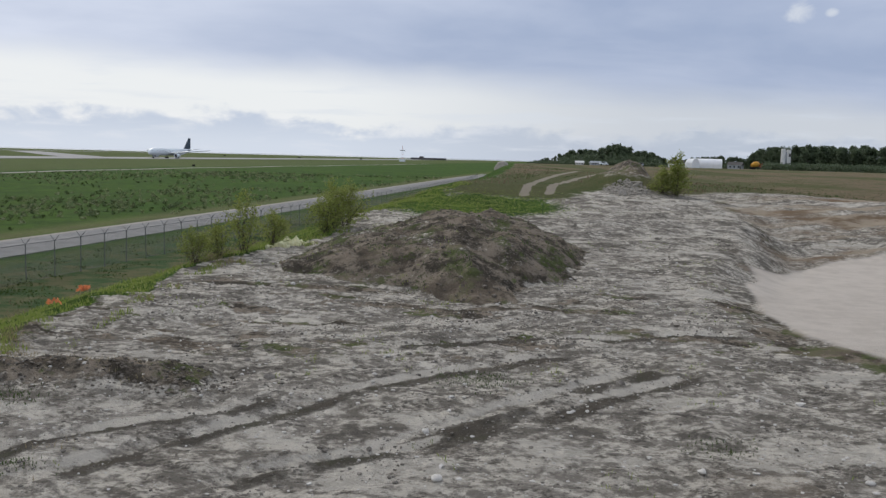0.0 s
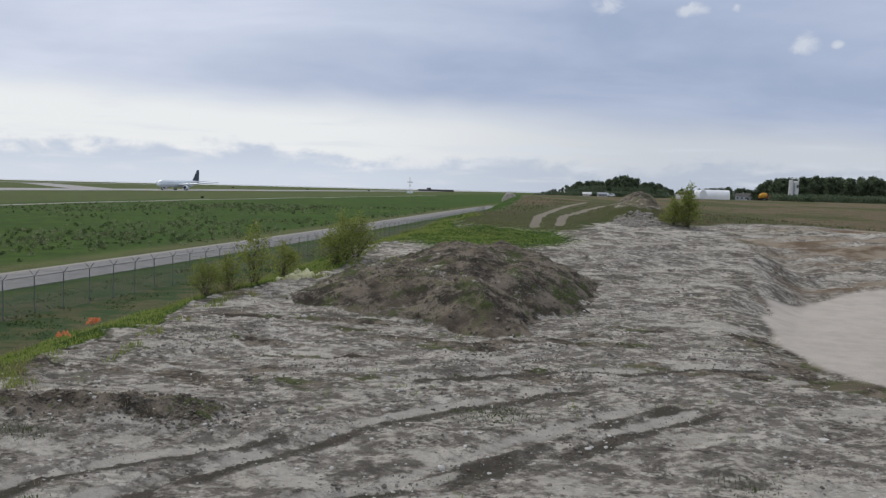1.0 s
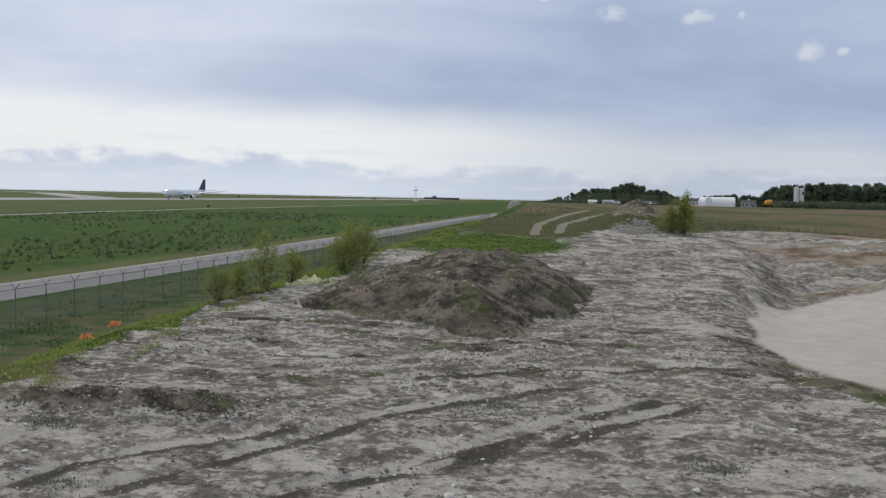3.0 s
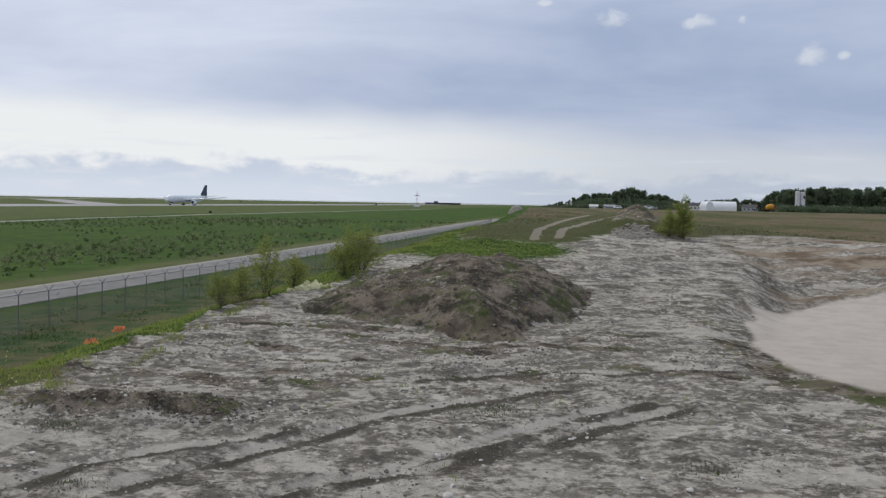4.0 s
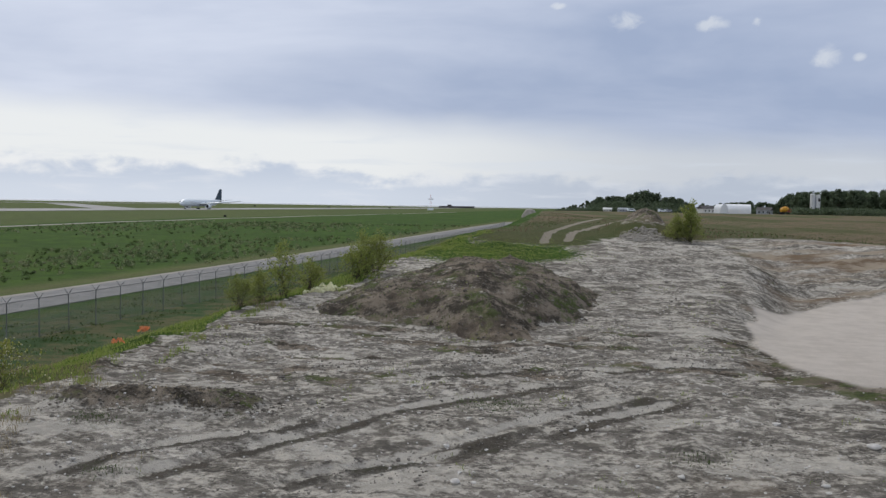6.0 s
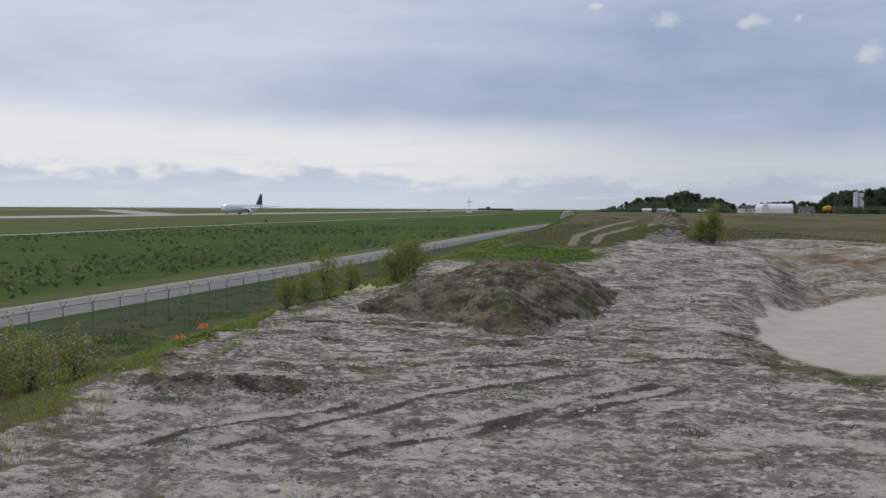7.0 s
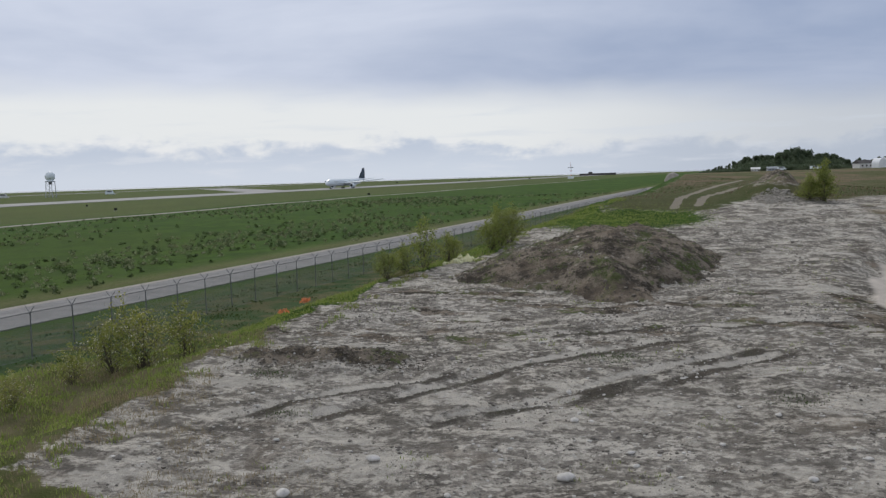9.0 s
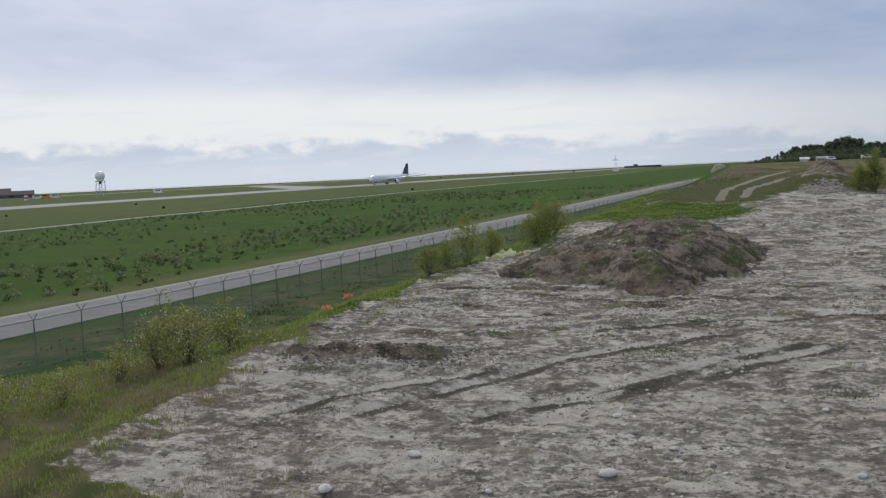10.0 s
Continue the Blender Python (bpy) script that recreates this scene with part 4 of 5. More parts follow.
def hedge():
    """Dense scrub in front of the far trees."""
    rng = np.random.default_rng(8)
    v, f, n = [], [], 0
    for lo, hi, r0, h in ((18.75, 28, 500, 4.6), (5.4, 18, 622, 4.4), (7.3, 12.8, 640, 9.5)):
        for i in range(int((hi - lo) * 34)):
            az, r = rng.uniform(lo, hi), r0 + rng.uniform(0, 30)
            x, y = polar(az, r)
            c = np.array([x, y, ground_height(x, y)])
            tall = h * min(1.0, 0.3 + wood_top(az))
            k = 70
            p = c + rng.normal(size=(k, 3)) * (1.6, 1.6, 0.1) + np.stack([np.zeros(k), np.zeros(k), rng.uniform(0, 1, k) * tall * 0.8 * rng.uniform(0.6, 1.0)], 1)
            a, b = leaf_cloud(rng, p, 0.8, 0.1, 0.8)
            v.append(a)
            f.append(b + n)
            n += len(a)
    ob = arrays("scrub", np.concatenate(v), np.concatenate(f), LEAF_FAR)
    tagged(ob, "dense dark scrub in front of distant trees", "scrub", kind="stuff")


hedge()


def tent_hall(az, r, length, width, height, turn, label):
    x, y = polar(az, r)
    root = tagged(empty("tent_hall", (x, y, ground_height(x, y)), turn), label, "tent", "white tent halls")
    bm = bmesh.new()
    prof = [(width / 2, 0)] + [(width / 2 * math.cos(q), height * (0.35 + 0.65 * math.sin(q))) for q in np.linspace(0.05, math.pi - 0.05, 15)] + [(-width / 2, 0)]
    rings = []
    for i in range(9):
        s = -length / 2 + length * i / 8
        rings.append([bm.verts.new((s, a, b)) for a, b in prof])
    for p, q in zip(rings, rings[1:]):
        for i in range(len(prof) - 1):
            bm.faces.new((p[i], p[i + 1], q[i + 1], q[i]))
    bm.faces.new(list(reversed(rings[0])))
    bm.faces.new(rings[-1])
    bmesh.ops.recalc_face_normals(bm, faces=bm.faces)
    part("fabric_cover", bm, FABRIC, root)
    for i in range(7):
        bm = bmesh.new()
        s = -length / 2 + length * i / 6
        for (a, b), (c, d) in zip(prof, prof[1:]):
            tube(bm, (s, a * 1.003, b * 1.003), (s, c * 1.003, d * 1.003), 0.07, 0.07, 5)
        part("rib", bm, FABRIC, root)
    bm = bmesh.new()
    box(bm, (0.12, width * 0.4, height * 0.6), (-length / 2 - 0.05, 0, height * 0.3), 0.03)
    part("doorway", bm, GREY, root)


tent_hall(15.6, 600, 15, 9, 5.6, -8, "long white fabric tent hall with a rounded roof on the heath")
tent_hall(14.72, 592, 5.5, 6, 5.4, -60, "short white fabric tent hall beside a longer one")


def silo():
    x, y = polar(19.75, 530)
    root = tagged(empty("silo_tower", (x, y, ground_height(x, y))), "tall pale twin silo tower among dark trees", "silo")
    for dx, h in ((-1.35, 11.0), (1.35, 10.6)):
        bm = bmesh.new()
        lathe(bm, [(0, 0), (1.2, 0), (1.2, h - 0.5), (1.0, h - 0.1), (0, h)], 20, Matrix.Translation((dx, 0, 0)))
        part("silo_drum", bm, CLADDING, root)
    bm = bmesh.new()
    box(bm, (0.5, 0.6, 9.4), (0, -0.4, 4.7), 0.05)
    part("ladder_shaft", bm, GREY, root)
    bm = bmesh.new()
    box(bm, (0.9, 0.2, 1.6), (1.6, -1.2, 7.8), 0.05)
    part("hatch", bm, ROOF, root)


silo()


def mixer():
    x, y = polar(18.15, 545)
    root = tagged(empty("concrete_mixer", (x, y, ground_height(x, y)), 15), "orange-yellow drum machine parked on the far yard", "machine")
    bm = bmesh.new()
    lathe(bm, [(0, -2.4), (0.8, -2.4), (1.5, -0.8), (1.55, 0.8), (0.9, 2.2), (0, 2.3)], 20, Matrix.Translation((0, 0, 2.7)) @ Matrix.Rotation(radians(76), 4, "Y"))
    part("drum", bm, YELLOW, root)
    bm = bmesh.new()
    box(bm, (6.4, 2.0, 0.5), (0.3, 0, 1.05), 0.06)
    part("chassis", bm, RUBBER, root)
    bm = bmesh.new()
    box(bm, (1.7, 2.1, 2.0), (3.2, 0, 2.1), 0.15)
    part("cab", bm, RED, root)
    for px in (-2.0, -0.8, 2.8):
        for py in (-0.95, 0.95):
            bm = bmesh.new()
            lathe(bm, [(0, -0.15), (0.5, -0.15), (0.5, 0.15), (0, 0.15)], 14, Matrix.Translation((px, py, 0.5)) @ Matrix.Rotation(radians(90), 4, "X"))
            part("wheel", bm, RUBBER, root)


mixer()


def shed(az, r, size, turn, roof, wall, label, name="shed"):
    x, y = polar(az, r)
    root = tagged(empty(name, (x, y, ground_height(x, y) - 0.1), turn), label, "building")
    w, d, h = size
    bm = bmesh.new()
    box(bm, (w, d, h), (0, 0, h / 2), 0.04)
    part("wall", bm, wall, root)
    bm = bmesh.new()
    slab(bm, [(-d / 2 - 0.3, h), (d / 2 + 0.3, h), (0, h + d * 0.28)], -w / 2 - 0.3, w / 2 + 0.3, Matrix(((0, 0, 1, 0), (1, 0, 0, 0), (0, 1, 0, 0.003), (0, 0, 0, 1))))
    part("roof", bm, roof, root)
    for i in range(3):
        bm = bmesh.new()
        box(bm, (w * 0.12, 0.08, h * 0.35), (w * (-0.3 + 0.3 * i), -d / 2 - 0.02, h * 0.55), 0.02)
        part("window", bm, GLASS, root)
    bm = bmesh.new()
    box(bm, (w * 0.1, 0.08, h * 0.7), (w * 0.42, -d / 2 - 0.02, h * 0.36), 0.02)
    part("door", bm, ROOF, root)


shed(13.9, 610, (9, 7, 2.8), 20, ROOF, CLADDING, "low house with a dark pitched roof by the tents", "house")
shed(8.3, 600, (5, 4, 1.4), -10, CLADDING, CLADDING, "low pale shed before the wooded hill")
shed(9.2, 605, (6, 4, 1.5), 5, GREY, GREY, "low pale grey shed before the wooded hill")
shed(17.1, 585, (8, 6, 2.4), -30, ROOF, GREY, "low grey shed with a dark roof")


def vehicle(x, y, turn, paint, label, long=4.8, high=2.0):
    root = tagged(empty("parked_van", (x, y, ground_height(x, y) + 0.02), turn), label, "vehicle", "parked vehicles")
    bm = bmesh.new()
    slab(bm, [(-long / 2, 0.4), (long / 2, 0.4), (long / 2, 1.0), (long * 0.38, 1.1), (long * 0.27, high), (-long / 2, high)], -0.9, 0.9, Matrix(((1, 0, 0, 0), (0, 0, 1, 0), (0, 1, 0, 0), (0, 0, 0, 1))))
    bmesh.ops.bevel(bm, geom=list(bm.edges), offset=0.06, segments=2, affect="EDGES")
    part("body", bm, paint, root)
    bm = bmesh.new()
    box(bm, (long * 0.5, 1.84, high * 0.26), (-long * 0.06, 0, high * 0.78), 0.02)
    part("side_windows", bm, GLASS, root)
    for px in (-long * 0.32, long * 0.32):
        for py in (-0.82, 0.82):
            bm = bmesh.new()
            lathe(bm, [(0, -0.1), (0.36, -0.1), (0.36, 0.1), (0, 0.1)], 14, Matrix.Translation((px, py, 0.36)) @ Matrix.Rotation(radians(90), 4, "X"))
            part("wheel", bm, RUBBER, root)


for az, r, turn, paint, label in ((11.45, 560, 10, WHITE, "white van parked behind the rubble bank"), (11.8, 575, 40, GREY, "grey car parked behind the rubble bank"), (9.7, 570, 0, WHITE, "white van by the low sheds")):
    vehicle(*polar(az, r), turn, paint, label)


def far_pile():
    """A pale tipped heap beside the far end of the road."""
    x, y = polar(3.75, 360)
    bm = bmesh.new()
    bmesh.ops.create_icosphere(bm, subdivisions=4, radius=1)
    for v in bm.verts:
        k = 1 + 0.12 * noise.noise(v.co * 3)
        v.co = Vector((v.co.x * 2.9 * k, v.co.y * 2.9 * k, max(-0.2, v.co.z) * (7.9 - ground_height(x, y)) * k))
    ob = part("gravel_heap", bm, GRAVEL, None, "", True)
    ob.matrix_basis = pose(x, y, ground_height(x, y))
    tagged(ob, "pale grey gravel heap beside the far fence", "heap")


far_pile()


# ---- airfield furniture ----
def radar():
    x, y = polar(-32.0, 900)
    root = tagged(empty("radar_tower", (x, y, ground_height(x, y))), "white radar dome on a lattice tower across the airfield", "radar")
    legs = [(-3.2, -3.2), (3.2, -3.2), (3.2, 3.2), (-3.2, 3.2)]
    for i, (a, b) in enumerate(legs):
        bm = bmesh.new()
        tube(bm, (a, b, -0.3), (a * 0.8, b * 0.8, 14), 0.28, 0.22, 8)
        part("leg", bm, GREY, root)
        c, d = legs[(i + 1) % 4]
        bm = bmesh.new()
        for h in (0, 4.6, 9.2):
            tube(bm, (a, b, h), (c * 0.93, d * 0.93, h + 4.6), 0.1, 0.1, 5)
        part("brace", bm, GREY, root)
    bm = bmesh.new()
    lathe(bm, [(0, 13.6), (4.2, 13.6), (4.4, 14.2), (0, 14.3)], 24)
    part("platform", bm, GREY, root)
    bm = bmesh.new()
    lathe(bm, [(0, 11.4), (1.5, 11.4), (1.5, 13.6), (0, 13.6)], 16)
    part("equipment_room", bm, ROOF, root)
    bm = bmesh.new()
    lathe(bm, [(3.2, 14.2)] + [(4.3 * math.cos(q), 18.4 + 4.3 * math.sin(q)) for q in np.linspace(-0.85, 1.5, 14)] + [(0, 22.7)], 28)
    part("dome", bm, WHITE, root, "", True)


radar()


def mast():
    x, y = polar(-2.16, 1150)
    root = tagged(empty("navigation_mast", (x, y, ground_height(x, y))), "slender red and white mast above a small white hut", "mast")
    for i in range(6):
        bm = bmesh.new()
        for a in range(3):
            p = Vector((0.9 * math.cos(a * 2.1), 0.9 * math.sin(a * 2.1), 0))
            tube(bm, p + Vector((0, 0, 2.6 * i)), p * 0.97 + Vector((0, 0, 2.6 * i + 2.6)), 0.15, 0.15, 5)
        part("mast_section", bm, RED if i % 2 else WHITE, root)
    bm = bmesh.new()
    box(bm, (6.5, 0.7, 0.7), (0, 0, 13.2), 0.1)
    part("antenna_arm", bm, GREY, root)
    bm = bmesh.new()
    tube(bm, (0, 0, 15.6), (0, 0, 19), 0.3, 0.15, 6)
    part("tip", bm, RED, root)
    bm = bmesh.new()
    box(bm, (7, 5, 3.0), (0, 0, 1.5), 0.1)
    part("hut", bm, WHITE, root)


mast()


def sign_board(az, r, w, h, label="dark runway sign board in the grass"):
    x, y = polar(az, r)
    root = tagged(empty("runway_sign", (x, y, ground_height(x, y)), -az), label, "sign", "signs along the runway")
    bm = bmesh.new()
    box(bm, (w, 0.4, h), (0, 0, h / 2 + 0.4), 0.05)
    part("board", bm, RUBBER, root)
    for s in (-1, 1):
        bm = bmesh.new()
        tube(bm, (s * w * 0.35, 0, -0.2), (s * w * 0.35, 0, 0.5), 0.08, 0.08, 6)
        part("foot", bm, GREY, root)


for az, r, w, h in ((-14.2, 430, 1.2, 0.8), (-28.7, 330, 0.9, 0.7), (-8.2, 1300, 3, 1.2), (-12.5, 1350, 3, 1.2), (-16.0, 1450, 4, 1.4), (-4.6, 1350, 3, 1.5), (-37, 330, 0.8, 0.6), (-30.2, 400, 0.8, 0.6)):
    sign_board(az, r, w, h)


def terminal():
    """Long low buildings and vehicles beyond the taxiway."""
    for az, r, size, label in ((-38.6, 1300, (90, 22, 6.5), "long low dark hangar on the far side of the airfield"), (-36.6, 1250, (50, 16, 4.5), "low dark service building across the airfield")):
        shed(az, r, size, -az, ROOF, ROOF, label, "hangar")
    for az, paint, label in ((-34.9, YELLOW, "yellow airport truck far across the field"), (-34.4, CLADDING, "pale airport truck far across the field"), (-35.3, CLADDING, "pale airport truck far across the field"), (-28.9, WHITE, "white vehicle far across the field")):
        x, y = polar(az, 1000)
        vehicle(x, y, -az, paint, label, 9.5, 4.0)
    x, y = polar(-35.9, 900)
    root = tagged(empty("marker_hut", (x, y, ground_height(x, y)), 35.9), "red and white chequered hut on the airfield", "hut")
    for i, m in enumerate((WHITE, RED, WHITE, RED)):
        bm = bmesh.new()
        box(bm, (3.2, 3, 1.4), (0, 0, 0.7 + 1.4 * i), 0.02)
        part("painted_band", bm, m, root)
    x, y = polar(-0.6, 1900)
    root = tagged(empty("far_building", (x, y, ground_height(x, y)), 0), "long low dark building at the horizon", "building")
    bm = bmesh.new()
    box(bm, (70, 20, 4), (0, 0, 2), 0.2)
    part("wall", bm, ROOF, root)
    bm = bmesh.new()
    box(bm, (8, 8, 3), (-14, 0, 5.4), 0.2)
    part("roof_block", bm, ROOF, root)


terminal()


# ---- small growth and loose matter ----
def blades(name, x, y, height, width, material, label, seed):
    """Bent grass blades rooted in the ground."""
    rng = np.random.default_rng(seed)
    n = len(x)
    z = land(x, y)[0] - 0.02
    a = rng.uniform(0, 2 * math.pi, n)
    b = rng.uniform(0, 2 * math.pi, n)
    h = height * rng.uniform(0.5, 1.3, n)
    w = width * rng.uniform(0.6, 1.3, n)
    lean = h * rng.uniform(0.1, 0.55, n)
    p = np.stack([x, y, z], 1)
    side = np.stack([np.cos(a) * w, np.sin(a) * w, 0 * w], 1)
    mid = p + np.stack([np.cos(b) * lean * 0.3, np.sin(b) * lean * 0.3, h * 0.6], 1)
    tip = p + np.stack([np.cos(b) * lean, np.sin(b) * lean, h], 1)
    v = np.stack([p - side, p + side, mid + side * 0.7, tip, mid - side * 0.7], 1).reshape(-1, 3)
    k = np.arange(n)[:, None] * 5
    quads = k + np.array([[0, 1, 2, 4]])
    # tips as a second strip of narrow faces
    tip_v = np.concatenate([v.reshape(n, 5, 3)[:, [4, 2]], (v.reshape(n, 5, 3)[:, 3:4] + side[:, None] * 0.08), (v.reshape(n, 5, 3)[:, 3:4] - side[:, None] * 0.08)], 1)
    ob = arrays(name, np.concatenate([v, tip_v.reshape(-1, 3)]), np.concatenate([quads, np.arange(4 * n).reshape(n, 4) + 5 * n]), material)
    return tagged(ob, label, "grass", kind="stuff")


def grow():
    rng = np.random.default_rng(12)
    # bank top
    n = 150000
    y = rng.uniform(4, 36, n)
    x = np.interp(y, [p[1] for p in CREST], [p[0] for p in CREST]) - rng.uniform(-0.6, 5.5, n)
    side = crest_side(x, y) + 0.32 * rough(x, y, 1.7, 4, 3, 0.6)
    clump = rough(x, y, 0.45, 3, 33)
    keep = (side > 0.12 - 0.6 * (clump > 0.35)) & (clump > rng.uniform(-1.1, 0.9, n))
    x, y = x[keep], y[keep]
    dry = rough(x, y, 1.4, 2, 35) + 0.9 * fade(1.6, 3.0, crest_side(x, y)) * fade(13, 16, y) - 0.25 * fade(13, 17, y) > rng.uniform(0.0, 1.1, len(x))
    blades("bank_grass", x[~dry], y[~dry], 0.085, 0.008, BLADE, "long green grass along the top of the bank", 1)
    blades("dry_bank_grass", x[dry], y[dry], 0.12, 0.005, STRAW, "dry straw-coloured grass mixed into the bank", 2)
    # short growth round the back of the heap
    n = 9000
    x, y = rng.normal(0.8, 1.3, n), rng.normal(30.4, 1.6, n)
    keep = (y > 27.5)
    blades("patch_grass", x[keep], y[keep], 0.045, 0.012, BLADE, "patch of young green grass behind the soil heap", 3)
    # heath
    n = 30000
    r, a = 36 * np.exp(rng.uniform(0, 1.6, n)), np.radians(rng.uniform(-2, 29, n))
    x, y = r * np.sin(a), r * np.cos(a)
    h = land(x, y)[4]
    tr = np.minimum(along(x, y, TRACKS[0])[0], along(x, y, TRACKS[1])[0])
    keep = (h > 0.6) & (tr > 0.7) & (rough(x, y, 2.5, 3, 39) > rng.uniform(-1.2, 1.0, n))
    x, y = x[keep], y[keep]
    dry = rough(x, y, 7, 3, 36) + 0.25 > rng.uniform(-0.5, 0.8, len(x))
    blades("heath_bents", x[dry], y[dry], 0.10, 0.022, HEATH, "dry brown bents over the heath", 4)
    blades("heath_grass", x[~dry], y[~dry], 0.08, 0.028, DELL, "green grass tufts over the heath", 5)
    # rank growth on the slope and the foot of the bank
    n = 30000
    y = rng.uniform(8, 120, n)
    x = np.interp(y, [p[1] for p in CREST], [p[0] for p in CREST]) - rng.uniform(4, 36, n)
    keep = (left_of_road_line(x, y) < 47) & (rough(x, y, 2.4, 3, 43) > rng.uniform(-0.7, 0.9, n))
    x, y = x[keep], y[keep]
    dry = rough(x, y, 6, 2, 47) > rng.uniform(0.1, 1.1, len(x))
    q = np.stack([x[~dry], y[~dry]], 1)[:500]
    z = land(q[:, 0], q[:, 1])[0]
    p = np.stack([q[:, 0], q[:, 1], z], 1)[:, None] + rng.normal(size=(len(q), 26, 3)) * (0.42, 0.42, 0.02)
    p[:, :, 2] += np.abs(rng.normal(size=(len(q), 26))) * 0.09
    tagged(arrays("slope_grass", *leaf_cloud(rng, p.reshape(-1, 3), 0.13, -0.2, 0.8), DELL), "rank green grass clumps below the bank", "grass", kind="stuff")
    blades("dry_slope_grass", x[dry], y[dry], 0.12, 0.03, HEATH, "dry brown grass below the bank", 9)
    # scattered weeds on the bare dirt and on the heap
    n = 2600
    y = rng.uniform(8, 26, n)
    x = rng.uniform(-5.4, 6.5, n)
    spots = rough(x, y, 0.9, 3, 37)
    keep = (spots > 0.55) & (crest_side(x, y) < -0.05) & (inside(x, y, PIT) < 0)
    blades("dirt_weeds", np.repeat(x[keep], 5) + rng.normal(0, 0.035, 5 * keep.sum()), np.repeat(y[keep], 5) + rng.normal(0, 0.035, 5 * keep.sum()), 0.055, 0.006, BLADE, "sparse small weeds on bare dirt", 6)
    cx = np.concatenate([rng.normal(a, w, k) for a, b, w, k in ((0.41, 13.56, 0.28, 500), (-4.7, 12.4, 0.2, 260), (2.7, 11.6, 0.2, 160), (-3.9, 10.6, 0.15, 140), (6.9, 13.6, 0.5, 420), (9.5, 12.4, 0.6, 380))])
    cy = np.concatenate([rng.normal(b, w * 0.7, k) for a, b, w, k in ((0.41, 13.56, 0.28, 500), (-4.7, 12.4, 0.2, 260), (2.7, 11.6, 0.2, 160), (-3.9, 10.6, 0.15, 140), (6.9, 13.6, 0.5, 420), (9.5, 12.4, 0.6, 380))])
    blades("weed_patches", cx, cy, 0.045, 0.007, DELL, "low green weed patches on the trampled dirt", 10)
    n = 1500
    x, y = rng.uniform(-3.2, 3.1, n), rng.uniform(17.8, 25.3, n)
    keep = (inside(x, y, HEAP) > 0.1) & (rough(x, y, 1.2, 3, 49) > rng.uniform(-0.3, 0.8, n))
    x, y = np.repeat(x[keep], 7), np.repeat(y[keep], 7)
    blades("heap_weeds", x + rng.normal(0, 0.05, len(x)), y + rng.normal(0, 0.05, len(x)), 0.05, 0.009, DELL, "small green weeds sprouting on the soil heap", 11)
    n = 5200
    y, x = rng.uniform(7.5, 16, n), rng.uniform(-6.4, -2.6, n)
    keep = (rough(x, y, 1.3, 2, 38) > 0.05) & (-crest_side(x, y) < rng.uniform(0, 2.8, n))
    x, y = np.repeat(x[keep], 4), np.repeat(y[keep], 4)
    blades("edge_weeds", x + rng.normal(0, 0.04, len(x)), y + rng.normal(0, 0.04, len(x)), 0.075, 0.004, STRAW, "thin dry weeds at the edge of the dirt", 7)


grow()


def scatter_lumps(name, x, y, size, material, label, seed, flat=0.6, category="stones"):
    """Small faceted lumps, half sunk in the ground."""
    rng = np.random.default_rng(seed)
    bm = bmesh.new()
    bmesh.ops.create_icosphere(bm, subdivisions=1, radius=1)
    base = np.array([v.co[:] for v in bm.verts])
    tri = np.array([[v.index for v in f.verts] for f in bm.faces])
    bm.free()
    n, m = len(x), len(base)
    s = size * rng.lognormal(0, 0.45, n)
    v = base[None] * rng.uniform(0.65, 1.25, (n, m, 1)) * s[:, None, None]
    v = v * np.stack([rng.uniform(0.8, 1.4, n), rng.uniform(0.8, 1.4, n), np.full(n, flat)], 1)[:, None]
    v = v + np.stack([x, y, land(x, y)[0] + s * flat * 0.25], 1)[:, None]
    f = (tri[None] + (np.arange(n) * m)[:, None, None]).reshape(-1, 3)
    return tagged(arrays(name, v.reshape(-1, 3), f, material), label, category, kind="stuff")


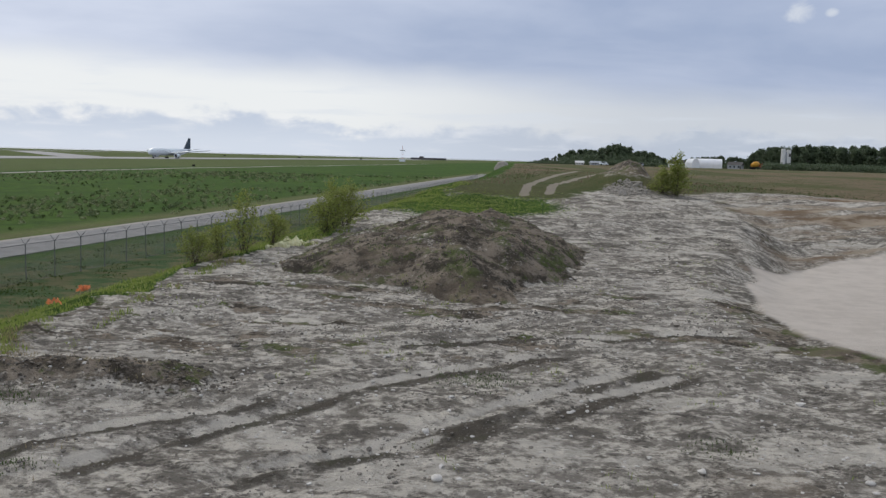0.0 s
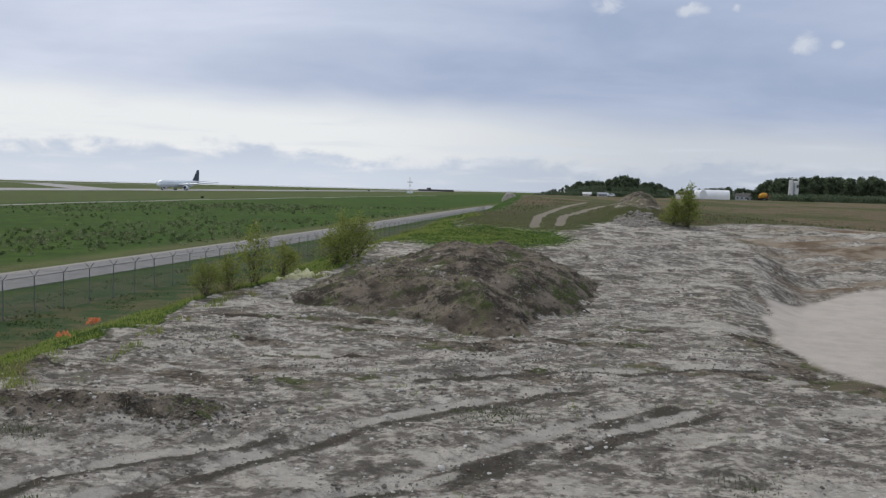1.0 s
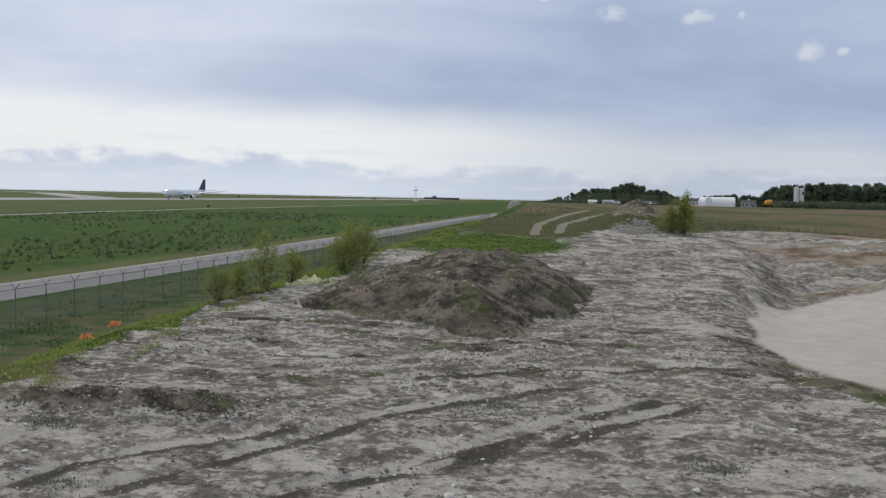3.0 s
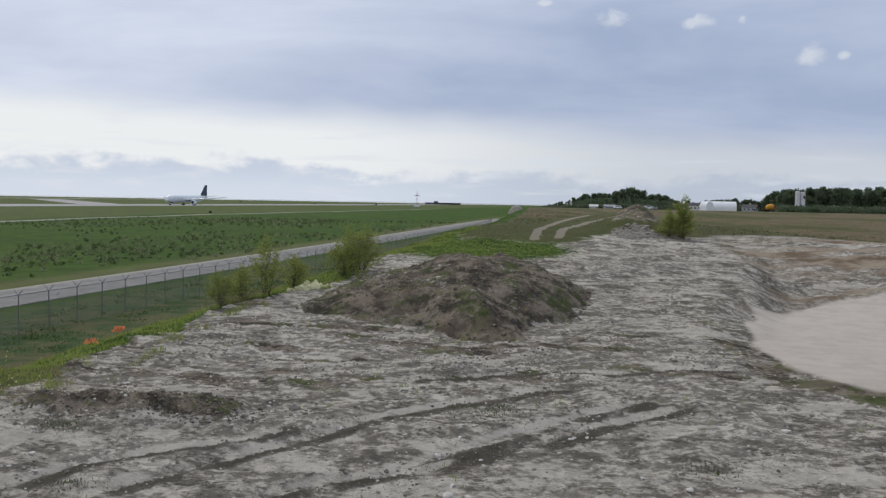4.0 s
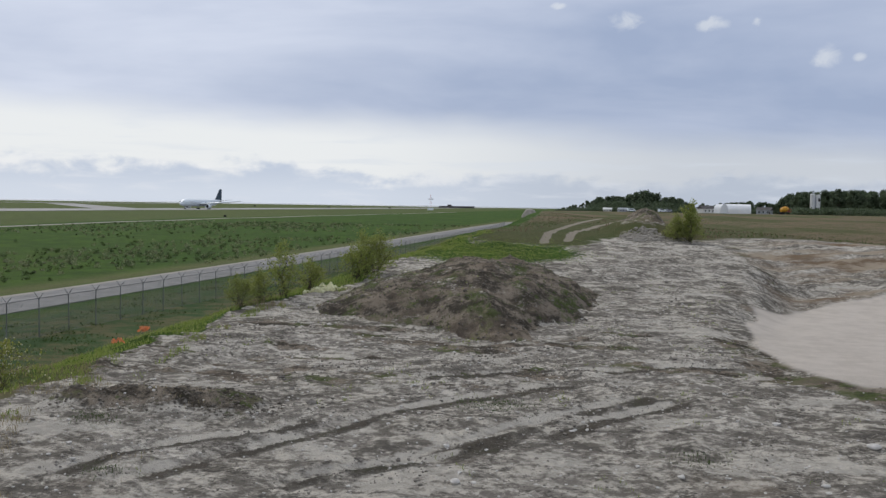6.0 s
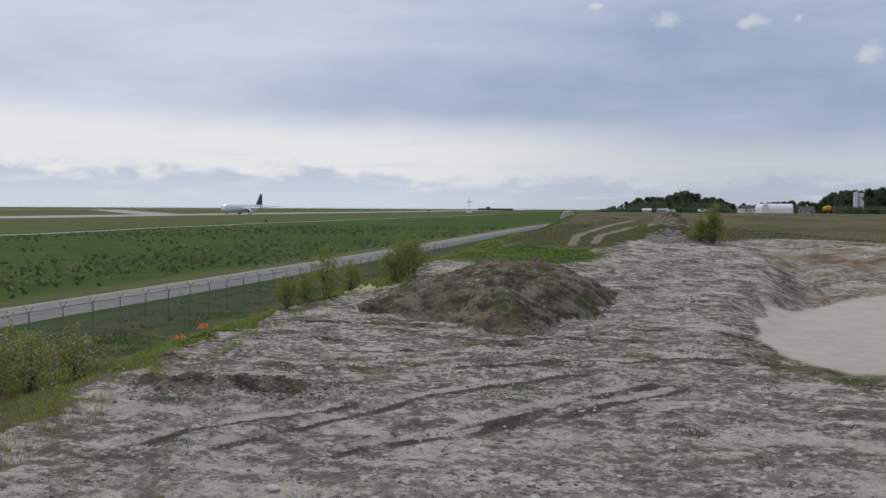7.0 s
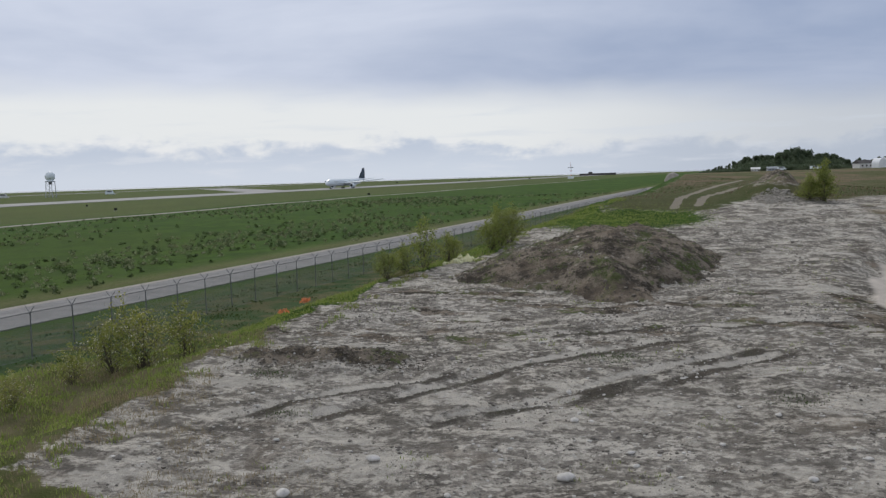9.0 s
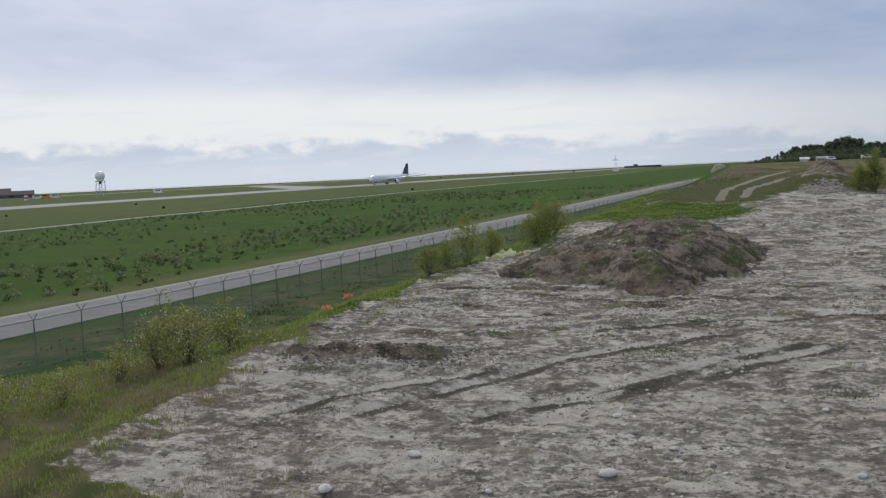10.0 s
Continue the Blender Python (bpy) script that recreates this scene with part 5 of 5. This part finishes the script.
def loose():
    rng = np.random.default_rng(77)
    n = 14000
    y = 7.5 * np.exp(rng.uniform(0, 1.35, n))
    x = rng.uniform(-6, 7, n)
    p = rough(x, y, 1.1, 3, 55)
    keep = (p > rng.uniform(-0.4, 1.1, n)) & (crest_side(x, y) < 0) & (inside(x, y, PIT) < 0.3)
    scatter_lumps("dirt_clods", x[keep], y[keep], 0.012, CLOD, "crumbled dark clods over the dirt", 1, 0.7, "clods")
    x, y = rng.uniform(-3.2, 3.1, 5200), rng.uniform(17.7, 25.4, 5200)
    keep = inside(x, y, HEAP) > 0
    x, y = x[keep], y[keep]
    scatter_lumps("heap_clods", x, y, 0.012, LOAM_CLOD, "dark earth clods on the tipped soil heap", 2, 0.8, "clods")
    x, y = rng.uniform(-5.6, -2.5, 700), 13.17 + rng.normal(0, 0.26, 700)
    scatter_lumps("ridge_clods", x, y, 0.012, LOAM_CLOD, "dark clods along the spoil ridge", 3, 0.8, "clods")
    xs, ys = [], []
    for line in RUTS:
        for (xa, ya), (xb, yb) in zip(line, line[1:]):
            q = rng.uniform(0, 1, 60)
            xs.append(xa + (xb - xa) * q + rng.normal(0, 0.16, 60))
            ys.append(ya + (yb - ya) * q + rng.normal(0, 0.16, 60))
    scatter_lumps("rut_crumbs", np.concatenate(xs), np.concatenate(ys), 0.008, CLOD, "dark crumbs of soil along the tyre ruts", 8, 0.8, "clods")
    n = 5200
    x, y = rng.uniform(-4.8, 4.5, n), rng.uniform(14.3, 18.4, n)
    keep = rough(x, y, 0.9, 4, 18, 0.65) > rng.uniform(-0.1, 0.9, n)
    scatter_lumps("belt_clods", x[keep], y[keep], 0.011, CLOD, "dark clods in the trampled soil before the heap", 9, 0.8, "clods")
    n = 2400
    y, x = rng.uniform(8, 22, n), rng.uniform(-5.5, 7, n)
    keep = (crest_side(x, y) < 0) & (inside(x, y, PIT) < 0) & (inside(x, y, HEAP) < 0)
    scatter_lumps("pebbles", x[keep], y[keep], 0.013, STONE, "small pale pebbles strewn over the dirt", 4, 0.6)
    a, r = rng.uniform(0, 2 * math.pi, 500), np.sqrt(rng.uniform(0, 1, 500))
    scatter_lumps("rubble_lumps", RUBBLE[0] - 0.6 + 0.8 * r * np.cos(a), RUBBLE[1] - 2.4 + 0.8 * r * np.sin(a), 0.035, GRAVEL, "pale broken rubble at the foot of the bank", 5, 0.8)
    x, y = rng.normal(-3.35, 0.18, 160), rng.normal(22.7, 0.16, 160)
    scatter_lumps("cream_flowers", x, y, 0.03, FLOWER, "cluster of cream flowers in the bank grass", 6, 1.6, "flowers")
    x, y = rng.normal(-6.9, 0.4, 70), rng.normal(14.3, 0.35, 70)
    scatter_lumps("cream_flowers", x, y, 0.012, FLOWER, "small cream flowers in the bank grass", 7, 2.0, "flowers")


loose()


def stones():
    spots = [(-2.37, 9.21, 0.085), (-0.15, 8.92, 0.11), (-0.12, 10.66, 0.07), (2.38, 10.97, 0.05), (4.92, 12.0, 0.09), (0.55, 9.7, 0.05), (0.6, 9.3, 0.05), (-3.1, 8.2, 0.10), (1.6, 10.0, 0.04), (3.1, 9.6, 0.05), (2.4, 9.0, 0.06), (-1.0, 9.6, 0.035), (-1.35, 8.3, 0.05), (3.9, 10.8, 0.05), (-3.7, 9.7, 0.04)]
    for i, (x, y, s) in enumerate(spots):
        bm = bmesh.new()
        bmesh.ops.create_icosphere(bm, subdivisions=3, radius=s * 0.72)
        for v in bm.verts:
            k = 1 + 0.22 * noise.noise(v.co / s * 1.1 + Vector((i * 7, 0, 0))) + 0.06 * noise.noise(v.co / s * 4)
            v.co = Vector((v.co.x * 1.35 * k, v.co.y * k, v.co.z * 0.62 * k))
        ob = part("stone", bm, STONE, None, "", True)
        ob.matrix_basis = pose(x, y, ground_height(x, y) + s * 0.25, 0, 0, 40 * i)
        tagged(ob, "pale rounded stone half sunk in the dirt", "stone", "loose stones on the dirt")


stones()


def tape():
    """Crumpled strips of orange marking tape in the grass."""
    rng = random.Random(3)
    for cx, cy, n in ((-5.75, 17.3, 3), (-6.15, 17.1, 2)):
        bm = bmesh.new()
        for _ in range(n):
            a = rng.uniform(0, 6.3)
            prev = None
            for k in range(9):
                q = (k - 4) * 0.028
                p = Vector((cx + q * math.cos(a) + rng.uniform(-0.03, 0.03), cy + q * math.sin(a), ground_height(cx, cy) + 0.09 + rng.uniform(-0.03, 0.05)))
                pair = (bm.verts.new(p), bm.verts.new(p + Vector((rng.uniform(-0.02, 0.02), rng.uniform(-0.02, 0.02), 0.045))))
                if prev:
                    bm.faces.new((prev[0], pair[0], pair[1], prev[1]))
                prev = pair
        bmesh.ops.solidify(bm, geom=list(bm.faces), thickness=0.004)
        tagged(part("marking_tape", bm, ORANGE), "crumpled orange marking tape caught in the grass", "tape", "orange tape in the grass")


tape()


def tussocks():
    """Low shrubby tussocks over the airfield grass."""
    rng = np.random.default_rng(31)
    c, s_ = math.cos(ROAD_DIR), math.sin(ROAD_DIR)
    for name, material, many, label in (("dark_tussocks", TUSSOCK, 1500, "dark shrubby tussocks over green airfield grass"), ("pale_tussocks", PALE_TUSSOCK, 1500, "pale grey-green tussocks over airfield grass")):
        d, s = rng.uniform(60, 166, 20000), rng.uniform(20, 340, 20000)
        near = lump(d / 26.0, s / 60.0, 5) + 0.6 * lump(d / 8.0, s / 13.0, 6)
        keep = near > rng.uniform(-0.7, 1.2, 20000)
        d, s = d[keep][:many], s[keep][:many]
        x, y = s * s_ - d * c, s * c + d * s_
        z = land(x, y)[0]
        k = 44
        w = rng.uniform(0.16, 0.55, len(x))[:, None, None]
        p = np.stack([x, y, z], 1)[:, None] + rng.normal(size=(len(x), k, 3)) * (0.50, 0.50, 0.02) * w
        p[:, :, 2] += np.abs(rng.normal(size=(len(x), k))) * w[:, :, 0] * 0.6
        v, f = leaf_cloud(rng, p.reshape(-1, 3), 0.17, -0.1, 0.95)
        tagged(arrays(name, v, f, material), label, "tussocks", kind="stuff")



tussocks()
